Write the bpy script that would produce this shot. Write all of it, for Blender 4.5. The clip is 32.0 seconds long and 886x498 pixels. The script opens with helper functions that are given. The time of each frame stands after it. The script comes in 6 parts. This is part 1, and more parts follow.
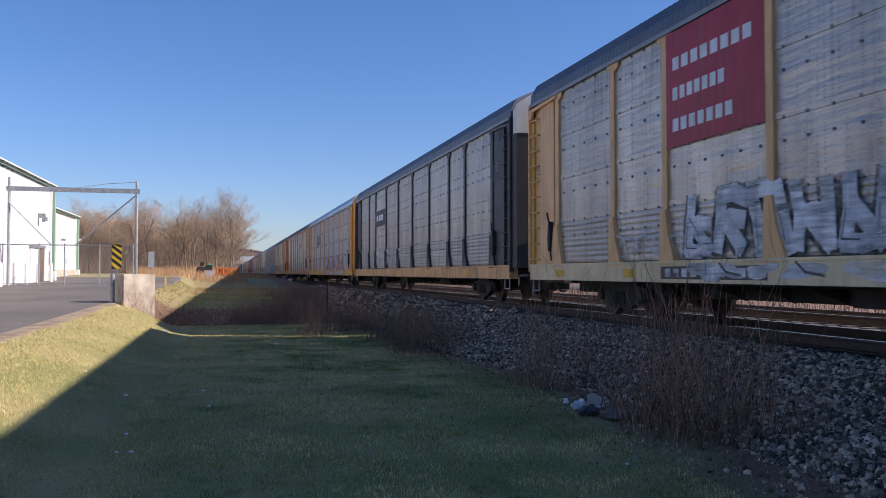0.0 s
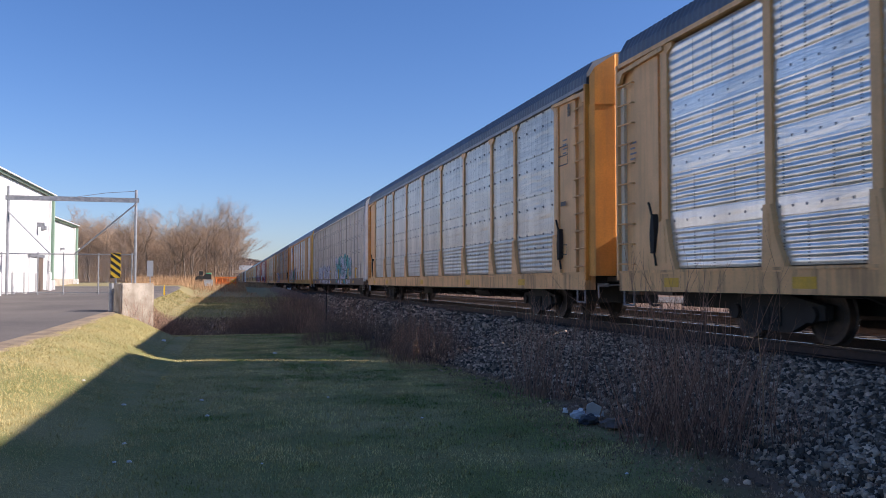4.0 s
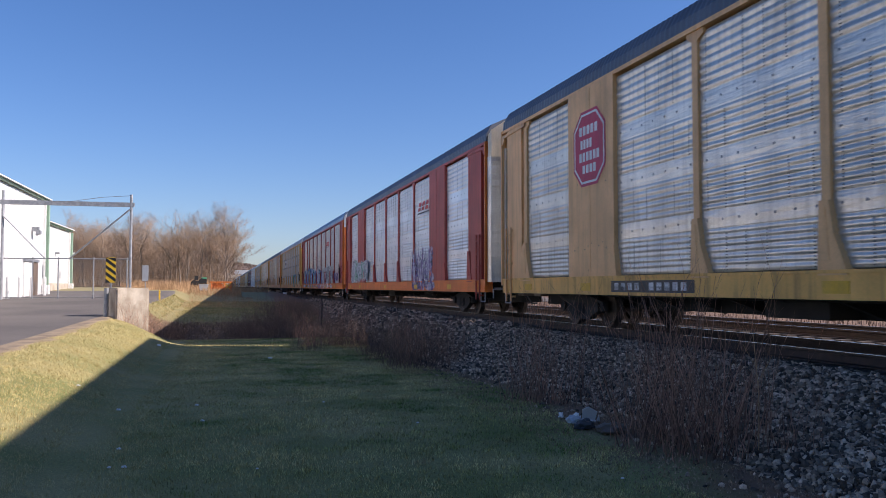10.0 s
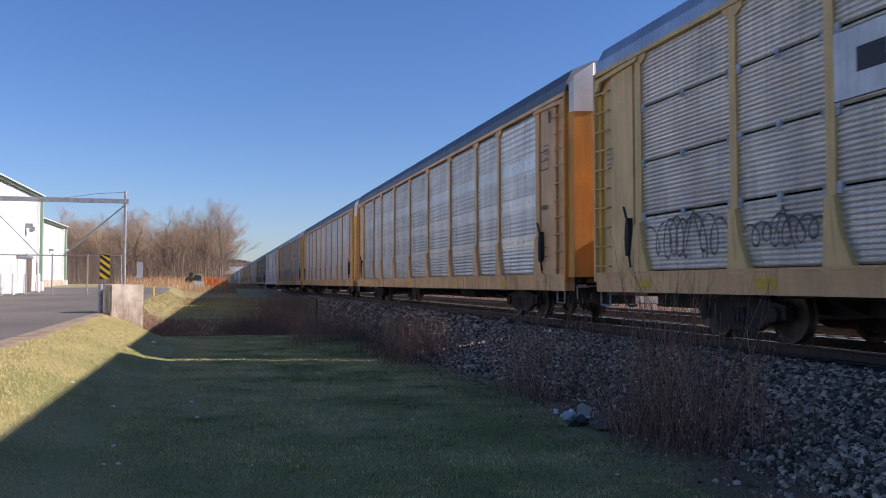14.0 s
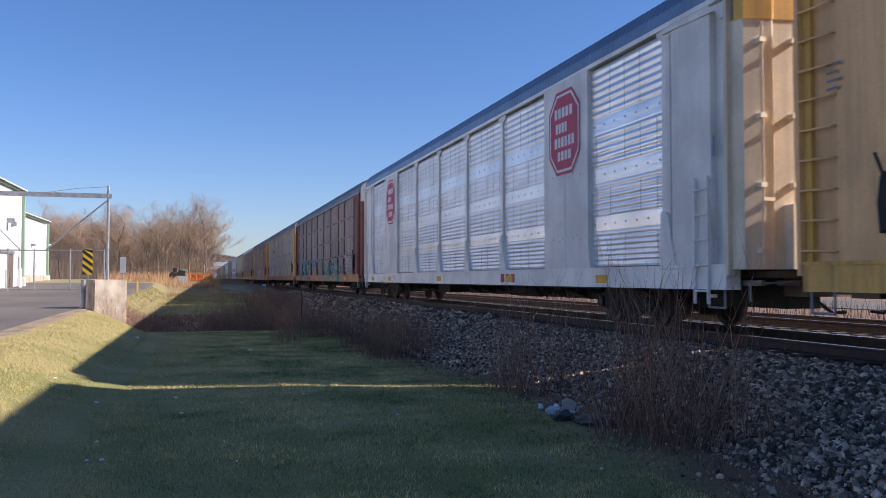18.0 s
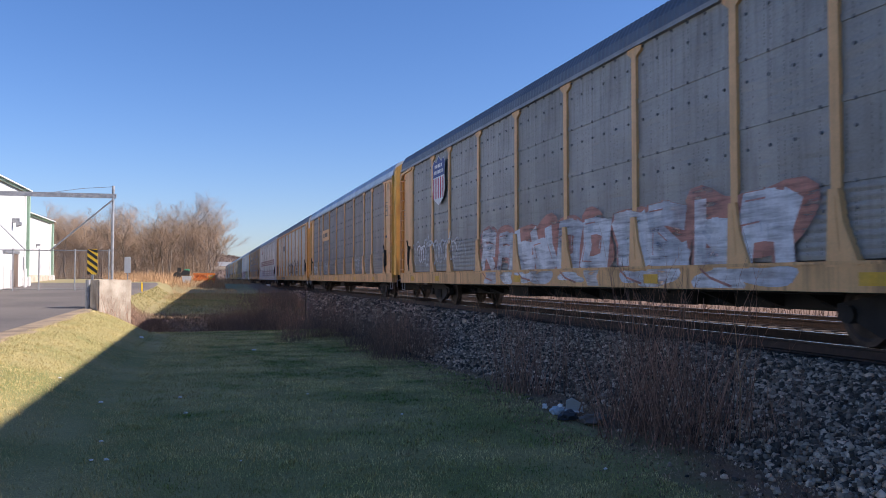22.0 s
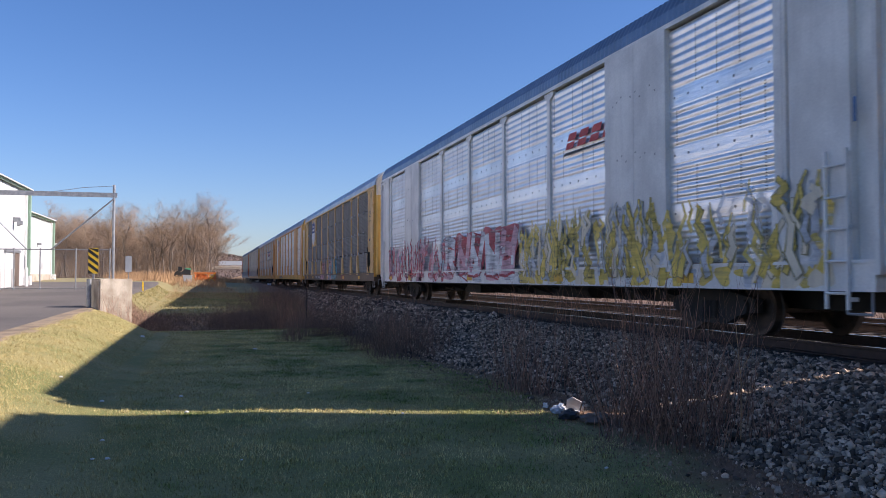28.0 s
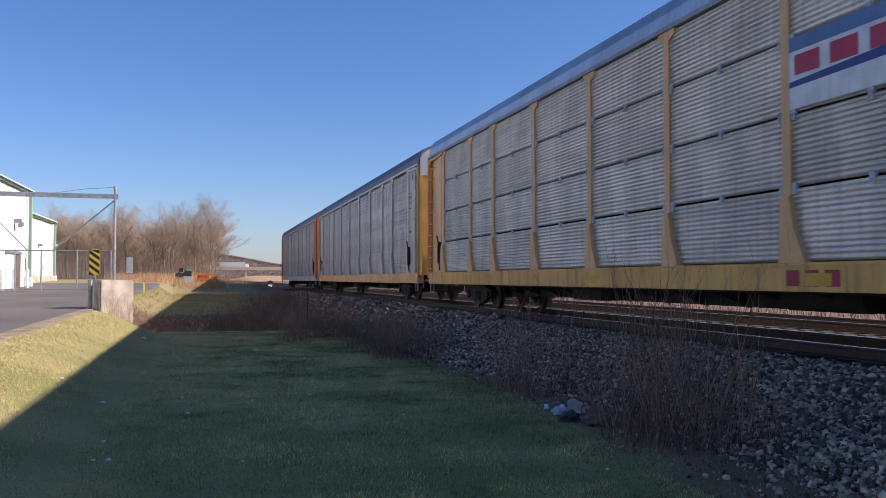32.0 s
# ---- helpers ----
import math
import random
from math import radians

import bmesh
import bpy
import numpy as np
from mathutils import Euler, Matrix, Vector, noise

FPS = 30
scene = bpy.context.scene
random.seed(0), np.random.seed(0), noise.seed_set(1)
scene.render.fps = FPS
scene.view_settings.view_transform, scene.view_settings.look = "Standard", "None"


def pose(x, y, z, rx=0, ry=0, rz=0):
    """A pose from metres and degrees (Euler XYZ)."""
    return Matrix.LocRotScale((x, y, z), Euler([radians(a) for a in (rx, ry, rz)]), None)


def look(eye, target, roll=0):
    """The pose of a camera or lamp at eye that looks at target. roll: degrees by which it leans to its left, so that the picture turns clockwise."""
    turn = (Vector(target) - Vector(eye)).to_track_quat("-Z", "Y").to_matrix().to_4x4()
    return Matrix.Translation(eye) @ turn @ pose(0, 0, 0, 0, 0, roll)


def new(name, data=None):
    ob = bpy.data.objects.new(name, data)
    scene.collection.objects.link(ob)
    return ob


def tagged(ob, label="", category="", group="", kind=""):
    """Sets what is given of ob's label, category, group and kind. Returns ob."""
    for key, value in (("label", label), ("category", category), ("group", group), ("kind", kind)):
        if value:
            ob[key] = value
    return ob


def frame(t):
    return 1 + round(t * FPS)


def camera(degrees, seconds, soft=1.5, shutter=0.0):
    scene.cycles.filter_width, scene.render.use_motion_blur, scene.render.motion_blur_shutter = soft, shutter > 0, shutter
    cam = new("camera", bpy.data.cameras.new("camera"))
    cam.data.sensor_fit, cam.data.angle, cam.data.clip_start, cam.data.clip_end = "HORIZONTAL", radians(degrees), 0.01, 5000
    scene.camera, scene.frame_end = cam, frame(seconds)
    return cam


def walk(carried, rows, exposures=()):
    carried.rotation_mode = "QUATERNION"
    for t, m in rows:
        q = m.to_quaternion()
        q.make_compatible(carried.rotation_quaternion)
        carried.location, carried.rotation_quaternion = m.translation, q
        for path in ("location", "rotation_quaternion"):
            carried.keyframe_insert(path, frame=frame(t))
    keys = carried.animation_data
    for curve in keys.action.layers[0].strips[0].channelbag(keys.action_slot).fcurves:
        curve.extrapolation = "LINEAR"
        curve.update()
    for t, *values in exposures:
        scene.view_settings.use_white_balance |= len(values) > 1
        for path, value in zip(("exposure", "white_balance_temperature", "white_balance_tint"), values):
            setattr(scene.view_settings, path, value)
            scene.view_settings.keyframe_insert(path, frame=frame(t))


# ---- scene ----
EXPOSURE = 1.09
cam = camera(56.15, 32.0, soft=0.7, shutter=0.06)
EYE = (0.0, 0.0, 0.89)
# seconds, turn to the right of the track, tilt upwards
LOOKS = [
    (0,14.508,1.639), (0.5,14.508,1.697), (1,14.463,1.861), (1.5,14.413,2.203), (2,14.421,2.418), (2.5,14.421,2.352), (3,14.466,2.255), (3.5,14.518,2.249),
    (5.5,14.777,2.396), (6,14.855,2.419), (6.5,14.907,2.479), (7,14.953,2.651), (7.5,15.004,2.720), (8,15.049,2.728), (8.5,15.121,2.722), (9,15.152,2.678),
    (9.5,15.030,2.638), (10,14.862,2.583), (10.5,14.939,2.473), (11,15.016,2.318), (11.5,14.841,2.292), (12,14.784,2.359), (12.5,14.835,2.419), (13,14.996,2.422),
    (13.5,15.120,2.425), (14,15.209,2.352), (14.5,15.201,2.270), (16.5,15.785,2.297), (17,15.836,2.246), (17.5,16.065,2.117), (18,16.222,2.024), (18.5,16.120,1.962),
    (19,16.019,2.012), (19.5,15.994,2.063), (20,15.924,1.973), (20.5,15.791,2.015), (21,15.834,2.075), (21.5,15.892,2.076), (22,15.949,2.018), (22.5,15.949,1.950),
    (23,15.924,2.017), (23.5,15.791,2.133), (24,15.809,2.194), (24.5,15.842,2.134), (25,15.803,2.074), (25.5,15.848,2.112), (27.5,15.808,1.947), (28,15.891,1.957),
    (28.5,15.892,2.010), (29,15.791,2.066), (29.5,15.777,2.133), (30,15.892,2.076), (30.5,15.988,2.034), (31,15.943,2.069), (31.5,15.892,2.135), (32,15.828,2.045),
]
walk(cam, [(t, pose(*EYE, 90 + up, 0, -turn)) for t, turn, up in LOOKS], [(t, EXPOSURE + e, 5800, 20) for t, e in ((0, 0), (6, 0), (7, -0.06), (11, -0.03), (13, -0.1), (14.5, -0.08), (17, 0.08), (18, 0.04), (19, -0.06), (20, 0.16), (21, 0.12), (25, 0.1), (28, 0.02), (30, 0.02), (31, -0.1), (32, 0.0))])

# ---- light ----
SUN_EL, SUN_AZ = radians(31.7), radians(17.5)      # above the horizon; behind the square to the track
SUN_DIR = Vector((math.cos(SUN_EL) * math.cos(SUN_AZ), -math.cos(SUN_EL) * math.sin(SUN_AZ), math.sin(SUN_EL)))
world = bpy.data.worlds.new("sky")
scene.world = world
world.use_nodes = True
wn = world.node_tree
sky = wn.nodes.new("ShaderNodeTexSky")
sky.sky_type = "NISHITA"
sky.sun_disc = False
sky.sun_elevation = SUN_EL
sky.sun_rotation = math.atan2(SUN_DIR.x, SUN_DIR.y)
sky.air_density, sky.dust_density, sky.ozone_density = 1.0, 0.5, 3.2
bg = wn.nodes["Background"]
bg.inputs["Strength"].default_value = 0.058
grade = wn.nodes.new("ShaderNodeHueSaturation")
grade.inputs["Saturation"].default_value = 1.15
wn.links.new(sky.outputs["Color"], grade.inputs["Color"])
tone = wn.nodes.new("ShaderNodeMix")
tone.data_type, tone.blend_type = "RGBA", "MULTIPLY"
tone.inputs[0].default_value, tone.inputs[7].default_value = 1.0, (0.97, 0.965, 1.05, 1)
wn.links.new(grade.outputs["Color"], tone.inputs[6])
wn.links.new(tone.outputs[2], bg.inputs["Color"])
sun_data = bpy.data.lights.new("sun", "SUN")
sun_data.energy, sun_data.angle, sun_data.color = 4.0, radians(0.53), (1.0, 0.87, 0.70)
sun = new("sun", sun_data)
sun.matrix_world = look((60, -40, 60), Vector((60, -40, 60)) - SUN_DIR)

# ---- materials ----


def surface(name, base, other=None, rough=0.6, metal=0.0, scale=3.0, fine=60.0, bump=0.15, streak=0.0, vary=0.12,
            dirt=None, dirty=0.0, contrast=0.5, spread=0.0, ripple=0.0):
    """A weathered surface: two tones in patches, fine grain, vertical streaks, dirt patches, relief."""
    m = bpy.data.materials.new(name)
    m.use_nodes = True
    nt = m.node_tree
    n, link = nt.nodes, nt.links.new
    bsdf = n["Principled BSDF"]
    bsdf.inputs["Roughness"].default_value = rough
    bsdf.inputs["Metallic"].default_value = metal
    co = n.new("ShaderNodeTexCoord")
    other = other or tuple(c * (1 - vary * 1.6) for c in base)
    big = n.new("ShaderNodeTexNoise")
    big.inputs["Scale"].default_value, big.inputs["Detail"].default_value = scale, 6
    link(co.outputs["Object"], big.inputs["Vector"])
    ramp = n.new("ShaderNodeMapRange")
    ramp.inputs[1].default_value, ramp.inputs[2].default_value = 0.5 - contrast / 4, 0.5 + contrast / 4
    link(big.outputs["Fac"], ramp.inputs["Value"])
    mix = n.new("ShaderNodeMix")
    mix.data_type = "RGBA"
    mix.inputs[6].default_value, mix.inputs[7].default_value = (*base, 1), (*other, 1)
    link(ramp.outputs[0], mix.inputs[0])
    colour = mix.outputs[2]
    small = n.new("ShaderNodeTexNoise")
    small.inputs["Scale"].default_value, small.inputs["Detail"].default_value = fine, 3
    link(co.outputs["Object"], small.inputs["Vector"])
    hsv = n.new("ShaderNodeHueSaturation")
    val = n.new("ShaderNodeMapRange")
    val.inputs[3].default_value, val.inputs[4].default_value = 1 - vary * 2, 1 + vary * 2
    link(small.outputs["Fac"], val.inputs["Value"])
    link(val.outputs[0], hsv.inputs["Value"])
    link(colour, hsv.inputs["Color"])
    colour = hsv.outputs["Color"]
    if spread:
        info = n.new("ShaderNodeObjectInfo")
        v2 = n.new("ShaderNodeMapRange")
        v2.inputs[3].default_value, v2.inputs[4].default_value = 1 - spread, 1 + spread
        link(info.outputs["Random"], v2.inputs["Value"])
        h2 = n.new("ShaderNodeHueSaturation")
        link(v2.outputs[0], h2.inputs["Value"])
        link(colour, h2.inputs["Color"])
        colour = h2.outputs["Color"]
    if streak or dirt:
        mp = n.new("ShaderNodeMapping")
        mp.inputs["Scale"].default_value = (5, 5, 0.35) if streak else (1, 1, 1)
        link(co.outputs["Object"], mp.inputs["Vector"])
        sn = n.new("ShaderNodeTexNoise")
        sn.inputs["Scale"].default_value, sn.inputs["Detail"].default_value = 1.6, 8
        link(mp.outputs["Vector"], sn.inputs["Vector"])
        sr = n.new("ShaderNodeMapRange")
        sr.inputs[1].default_value, sr.inputs[2].default_value = 0.48, 0.72
        sr.inputs[4].default_value = max(streak, dirty)
        link(sn.outputs["Fac"], sr.inputs["Value"])
        dm = n.new("ShaderNodeMix")
        dm.data_type = "RGBA"
        dm.inputs[7].default_value = (*(dirt or (0.07, 0.06, 0.05)), 1)
        link(sr.outputs[0], dm.inputs[0])
        link(colour, dm.inputs[6])
        colour = dm.outputs[2]
        rr = n.new("ShaderNodeMapRange")
        rr.inputs[3].default_value, rr.inputs[4].default_value = rough, min(1, rough + 0.3)
        link(sr.outputs[0], rr.inputs["Value"])
        link(rr.outputs[0], bsdf.inputs["Roughness"])
    link(colour, bsdf.inputs["Base Color"])
    if bump:
        bp = n.new("ShaderNodeBump")
        bp.inputs["Strength"].default_value, bp.inputs["Distance"].default_value = bump, 0.01
        link(small.outputs["Fac"], bp.inputs["Height"])
        link(bp.outputs["Normal"], bsdf.inputs["Normal"])
    if ripple:
        # thin sheet metal bulges in long level waves
        wm = n.new("ShaderNodeMapping")
        wm.inputs["Scale"].default_value = (0.5, 0.55, 4.5)
        link(co.outputs["Object"], wm.inputs["Vector"])
        wv = n.new("ShaderNodeTexNoise")
        wv.inputs["Scale"].default_value, wv.inputs["Detail"].default_value = 1.3, 3
        link(wm.outputs["Vector"], wv.inputs["Vector"])
        wb = n.new("ShaderNodeBump")
        wb.inputs["Strength"].default_value, wb.inputs["Distance"].default_value = ripple, 0.06
        link(wv.outputs["Fac"], wb.inputs["Height"])
        if bump:
            link(bp.outputs["Normal"], wb.inputs["Normal"])
        link(wb.outputs["Normal"], bsdf.inputs["Normal"])
    return m


M = {}
M["asphalt"] = surface("asphalt", (0.135, 0.118, 0.10), (0.098, 0.086, 0.075), 0.9, scale=0.25, fine=90, vary=0.2, bump=0.4)
M["lawn"] = surface("lawn", (0.17, 0.18, 0.047), (0.29, 0.255, 0.1), 0.95, scale=0.6, fine=45, vary=0.3, bump=0.8)
# far darker than the stones: the shade in their gaps is in this colour
M["gap_shaded_bed"] = surface("gap_shaded_bed", (0.055, 0.047, 0.042), (0.03, 0.026, 0.023), 0.95, scale=2, fine=14, vary=0.35, bump=1.0)
M["stone"] = surface("ballast_stone", (0.47, 0.35, 0.245), (0.255, 0.185, 0.125), 0.85, scale=6, fine=60, vary=0.2)
M["tie"] = surface("weathered_tie", (0.075, 0.055, 0.042), (0.045, 0.035, 0.03), 0.9, scale=4, fine=40, vary=0.25, spread=0.25)
M["rail"] = surface("rusty_rail", (0.06, 0.038, 0.03), (0.04, 0.028, 0.024), 0.7, 0.3, scale=8)
M["rail_head"] = surface("polished_rail", (0.55, 0.53, 0.5), None, 0.25, 1.0, scale=10, bump=0.02)
M["concrete"] = surface("aged_concrete", (0.53, 0.465, 0.37), (0.35, 0.295, 0.225), 0.9, scale=2.2, fine=50, vary=0.15, bump=0.4, streak=0.35, dirt=(0.2, 0.14, 0.09))
M["white_wall"] = surface("white_metal_siding", (0.62, 0.62, 0.60), (0.57, 0.57, 0.56), 0.5, scale=0.6, fine=12, vary=0.03, bump=0.05)
M["green_trim"] = surface("pale_green_trim", (0.26, 0.38, 0.27), None, 0.5, scale=2, vary=0.06)
M["galv"] = surface("galvanised_steel", (0.33, 0.34, 0.35), (0.24, 0.25, 0.26), 0.5, 0.5, scale=6, bump=0.05)
M["twig"] = surface("bare_twig", (0.37, 0.205, 0.135), (0.19, 0.108, 0.075), 0.9, scale=2, bump=0)
M["brush_twig"] = surface("brush_twig", (0.25, 0.165, 0.115), (0.14, 0.095, 0.07), 0.9, scale=2, bump=0)
M["wood_twig"] = surface("wood_twig", (0.27, 0.185, 0.115), (0.18, 0.125, 0.085), 0.9, scale=0.2, bump=0, spread=0.25)
M["bark"] = surface("grey_bark", (0.27, 0.22, 0.175), (0.17, 0.135, 0.11), 0.95, scale=3, fine=20, vary=0.2, bump=0.5, spread=0.2)
M["reed"] = surface("dry_reed", (0.46, 0.29, 0.15), (0.33, 0.20, 0.10), 0.9, scale=0.5, bump=0)
M["yellow_sign"] = surface("sign_yellow", (0.80, 0.52, 0.02), None, 0.5, vary=0.05)
M["black"] = surface("black_paint", (0.02, 0.02, 0.02), None, 0.6, vary=0.1)
M["dark"] = surface("dark_grime", (0.035, 0.03, 0.027), (0.02, 0.018, 0.017), 0.85, scale=3, vary=0.2)
M["steel"] = surface("wheel_steel", (0.10, 0.075, 0.06), (0.05, 0.04, 0.035), 0.6, 0.5, scale=5)
M["grey_sign"] = surface("sign_back", (0.5, 0.52, 0.53), None, 0.5, 0.4, vary=0.05)
M["white"] = surface("white_paint", (0.78, 0.77, 0.74), (0.68, 0.67, 0.64), 0.5, scale=3, vary=0.05, bump=0.05)
M["orange_gear"] = surface("orange_paint", (0.62, 0.17, 0.03), None, 0.5, vary=0.1)

# ---- building helpers ----


class Shape:
    """Gathers boxes and polygons into one mesh."""

    def __init__(self):
        self.v, self.f = [], []

    def box(self, x0, x1, y0, y1, z0, z1):
        b = len(self.v)
        self.v += [(x0, y0, z0), (x1, y0, z0), (x1, y1, z0), (x0, y1, z0), (x0, y0, z1), (x1, y0, z1), (x1, y1, z1), (x0, y1, z1)]
        self.f += [tuple(b + i for i in q) for q in ((0, 3, 2, 1), (4, 5, 6, 7), (0, 1, 5, 4), (1, 2, 6, 5), (2, 3, 7, 6), (3, 0, 4, 7))]
        return self

    def prism(self, outline, axis, a, b):
        """A flat outline pushed along an axis from a to b. axis 0: outline is (y, z); 1: (x, z); 2: (x, y)."""
        n, s = len(outline), len(self.v)
        for d in (a, b):
            for p, q in outline:
                self.v.append(((d, p, q), (p, d, q), (p, q, d))[axis])
        self.f.append(tuple(range(s, s + n)))
        self.f.append(tuple(range(s + 2 * n - 1, s + n - 1, -1)))
        self.f += [(s + i, s + n + i, s + n + (i + 1) % n, s + (i + 1) % n) for i in range(n)]
        return self

    def rod(self, p, q, r, r2=None, sides=6):
        p, q = Vector(p), Vector(q)
        r2 = r if r2 is None else r2
        way = (q - p).normalized()
        side = way.orthogonal().normalized()
        up = way.cross(side)
        s = len(self.v)
        for c, rad in ((p, r), (q, r2)):
            for i in range(sides):
                a = 2 * math.pi * i / sides
                self.v.append(tuple(c + (side * math.cos(a) + up * math.sin(a)) * rad))
        self.f += [(s + i, s + (i + 1) % sides, s + sides + (i + 1) % sides, s + sides + i) for i in range(sides)]
        self.f.append(tuple(range(s + sides - 1, s - 1, -1)))
        self.f.append(tuple(range(s + sides, s + 2 * sides)))
        return self

    def poly(self, pts):
        s = len(self.v)
        self.v += [tuple(p) for p in pts]
        self.f.append(tuple(range(s, s + len(pts))))
        return self

    def mesh(self, name, material):
        me = bpy.data.meshes.new(name)
        me.from_pydata(self.v, [], self.f)
        me.update()
        bm = bmesh.new()
        bm.from_mesh(me)
        bmesh.ops.recalc_face_normals(bm, faces=bm.faces)
        bm.to_mesh(me)
        bm.free()
        me.materials.append(material)
        return me


def part(name, me, parent, label="", at=None):
    ob = new(name, me)
    ob.parent = parent
    if at is not None:
        ob.matrix_basis = at
    if label:
        ob["label"] = label
    return ob


def thing(name, x, y, z, label, category, group="", kind="", rz=0):
    ob = new(name)
    ob.matrix_basis = pose(x, y, z, 0, 0, rz)
    ob.empty_display_size = 0.2
    return tagged(ob, label, category, group, kind)


def smooth(a, b, x):
    t = min(1, max(0, (x - a) / (b - a)))
    return t * t * (3 - 2 * t)


def noise2(x, y, s):
    return noise.noise(Vector((x * s, y * s, 3.7)))


# ---- ground ----
TRACK = 8.95          # the track's middle line, metres to the right of the camera
SIDE = 1.55


def drive_level(y):
    return -0.17 + 0.07 * smooth(15, 28, y) + 0.36 * smooth(27, 46, y) + 0.55 * smooth(46, 80, y)


def ground_level(x, y):
    low = -0.62 - 0.07 * smooth(8.5, 5.5, y) - 0.2 * smooth(8, 22, y) + 0.40 * smooth(33, 42, y) + 0.75 * smooth(45, 85, y) + 0.03 * noise2(x, y, 0.3) + 0.018 * noise2(x, y, 1.1)
    low += 0.5 * smooth(58, 78, y) * smooth(3, -2, x)
    low -= 0.32 * smooth(27.6, 30.2, y) * (1 - smooth(31, 34.5, y)) * smooth(-8, -4, x) * (1 - smooth(5.5, 8, x))
    d = drive_level(y)
    k = smooth(-1.0, -3.2, x) if y < 26 else smooth(-1.0 - 1.2 * smooth(26, 28.5, y), -3.2 - 0.35 * smooth(26, 28.5, y), x)
    z = low * (1 - k) + d * k
    right = smooth(5.0, 8.0, x)
    z = z * (1 - right) + (-0.5) * right
    return z


def sheet(name, xs, ys, level, material):
    me = bpy.data.meshes.new(name)
    nx = len(xs)
    me.from_pydata([(x, y, level(x, y)) for y in ys for x in xs], [],
                   [(j * nx + i, j * nx + i + 1, (j + 1) * nx + i + 1, (j + 1) * nx + i) for j in range(len(ys) - 1) for i in range(nx - 1)])
    for p in me.polygons:
        p.use_smooth = True
    me.materials.append(material)
    return me


def steps(*pieces):
    out = []
    for a, b, d in pieces:
        n = max(1, round((b - a) / d))
        out += [a + (b - a) * i / n for i in range(n)]
    return out + [pieces[-1][1]]


XS = steps((-2500, -300, 400), (-300, -40, 40), (-40, -12, 4), (-12, 9, 0.5), (9, 60, 8), (60, 300, 60), (300, 2500, 400))
YS = steps((-2500, -200, 400), (-200, -20, 20), (-20, 0, 2), (0, 48, 0.5), (48, 130, 4), (130, 400, 45), (400, 2600, 400))


def earth_verge(m, tones, x0, x1):
    """Bare brown earth and leaf litter where the lawn meets the ballast, with a ragged edge."""
    nt = m.node_tree
    n, link = nt.nodes, nt.links.new
    bsdf = n["Principled BSDF"]
    src = bsdf.inputs["Base Color"].links[0].from_socket
    co = n.new("ShaderNodeTexCoord")
    sep = n.new("ShaderNodeSeparateXYZ")
    link(co.outputs["Object"], sep.inputs[0])
    nz = n.new("ShaderNodeTexNoise")
    nz.inputs["Scale"].default_value, nz.inputs["Detail"].default_value = 0.9, 7
    link(co.outputs["Object"], nz.inputs["Vector"])
    add = n.new("ShaderNodeMath")
    add.operation = "MULTIPLY_ADD"
    add.inputs[1].default_value = 2.2
    link(nz.outputs["Fac"], add.inputs[0])
    link(sep.outputs["X"], add.inputs[2])
    mr = n.new("ShaderNodeMapRange")
    mr.inputs[1].default_value, mr.inputs[2].default_value = x0 + 1.1, x1 + 1.1
    link(add.outputs[0], mr.inputs["Value"])
    # the ditch is bare earth and leaf litter as well
    far = n.new("ShaderNodeMath")
    far.operation = "MULTIPLY_ADD"
    far.inputs[1].default_value = 3.0
    link(nz.outputs["Fac"], far.inputs[0])
    link(sep.outputs["Y"], far.inputs[2])
    near_edge, far_edge = n.new("ShaderNodeMapRange"), n.new("ShaderNodeMapRange")
    near_edge.inputs[1].default_value, near_edge.inputs[2].default_value = 30.6, 31.3
    far_edge.inputs[1].default_value, far_edge.inputs[2].default_value = 37.0, 39.0
    far_edge.inputs[3].default_value, far_edge.inputs[4].default_value = 1.0, 0.0
    off_drive = n.new("ShaderNodeMapRange")
    off_drive.inputs[1].default_value, off_drive.inputs[2].default_value = -3.5, -3.1
    link(sep.outputs["X"], off_drive.inputs["Value"])
    link(far.outputs[0], near_edge.inputs["Value"])
    link(far.outputs[0], far_edge.inputs["Value"])
    both = n.new("ShaderNodeMath")
    both.operation = "MULTIPLY"
    link(near_edge.outputs[0], both.inputs[0])
    link(far_edge.outputs[0], both.inputs[1])
    ditch = n.new("ShaderNodeMath")
    ditch.operation = "MULTIPLY"
    link(both.outputs[0], ditch.inputs[0])
    link(off_drive.outputs[0], ditch.inputs[1])
    most = n.new("ShaderNodeMath")
    most.operation = "MAXIMUM"
    link(mr.outputs[0], most.inputs[0])
    link(ditch.outputs[0], most.inputs[1])
    fine = n.new("ShaderNodeTexNoise")
    fine.inputs["Scale"].default_value = 30
    link(co.outputs["Object"], fine.inputs["Vector"])
    dm = n.new("ShaderNodeMix")
    dm.data_type = "RGBA"
    dm.inputs[6].default_value, dm.inputs[7].default_value = (*tones[0], 1), (*tones[1], 1)
    link(fine.outputs["Fac"], dm.inputs[0])
    mx = n.new("ShaderNodeMix")
    mx.data_type = "RGBA"
    beyond = n.new("ShaderNodeMapRange")
    beyond.inputs[1].default_value, beyond.inputs[2].default_value, beyond.inputs[4].default_value = 36.0, 39.0, 0.8
    link(far.outputs[0], beyond.inputs["Value"])
    straw = n.new("ShaderNodeMix")
    straw.data_type = "RGBA"
    straw.inputs[7].default_value = (0.28, 0.23, 0.1, 1)
    link(beyond.outputs[0], straw.inputs[0])
    link(src, straw.inputs[6])
    link(most.outputs[0], mx.inputs[0])
    link(straw.outputs[2], mx.inputs[6])
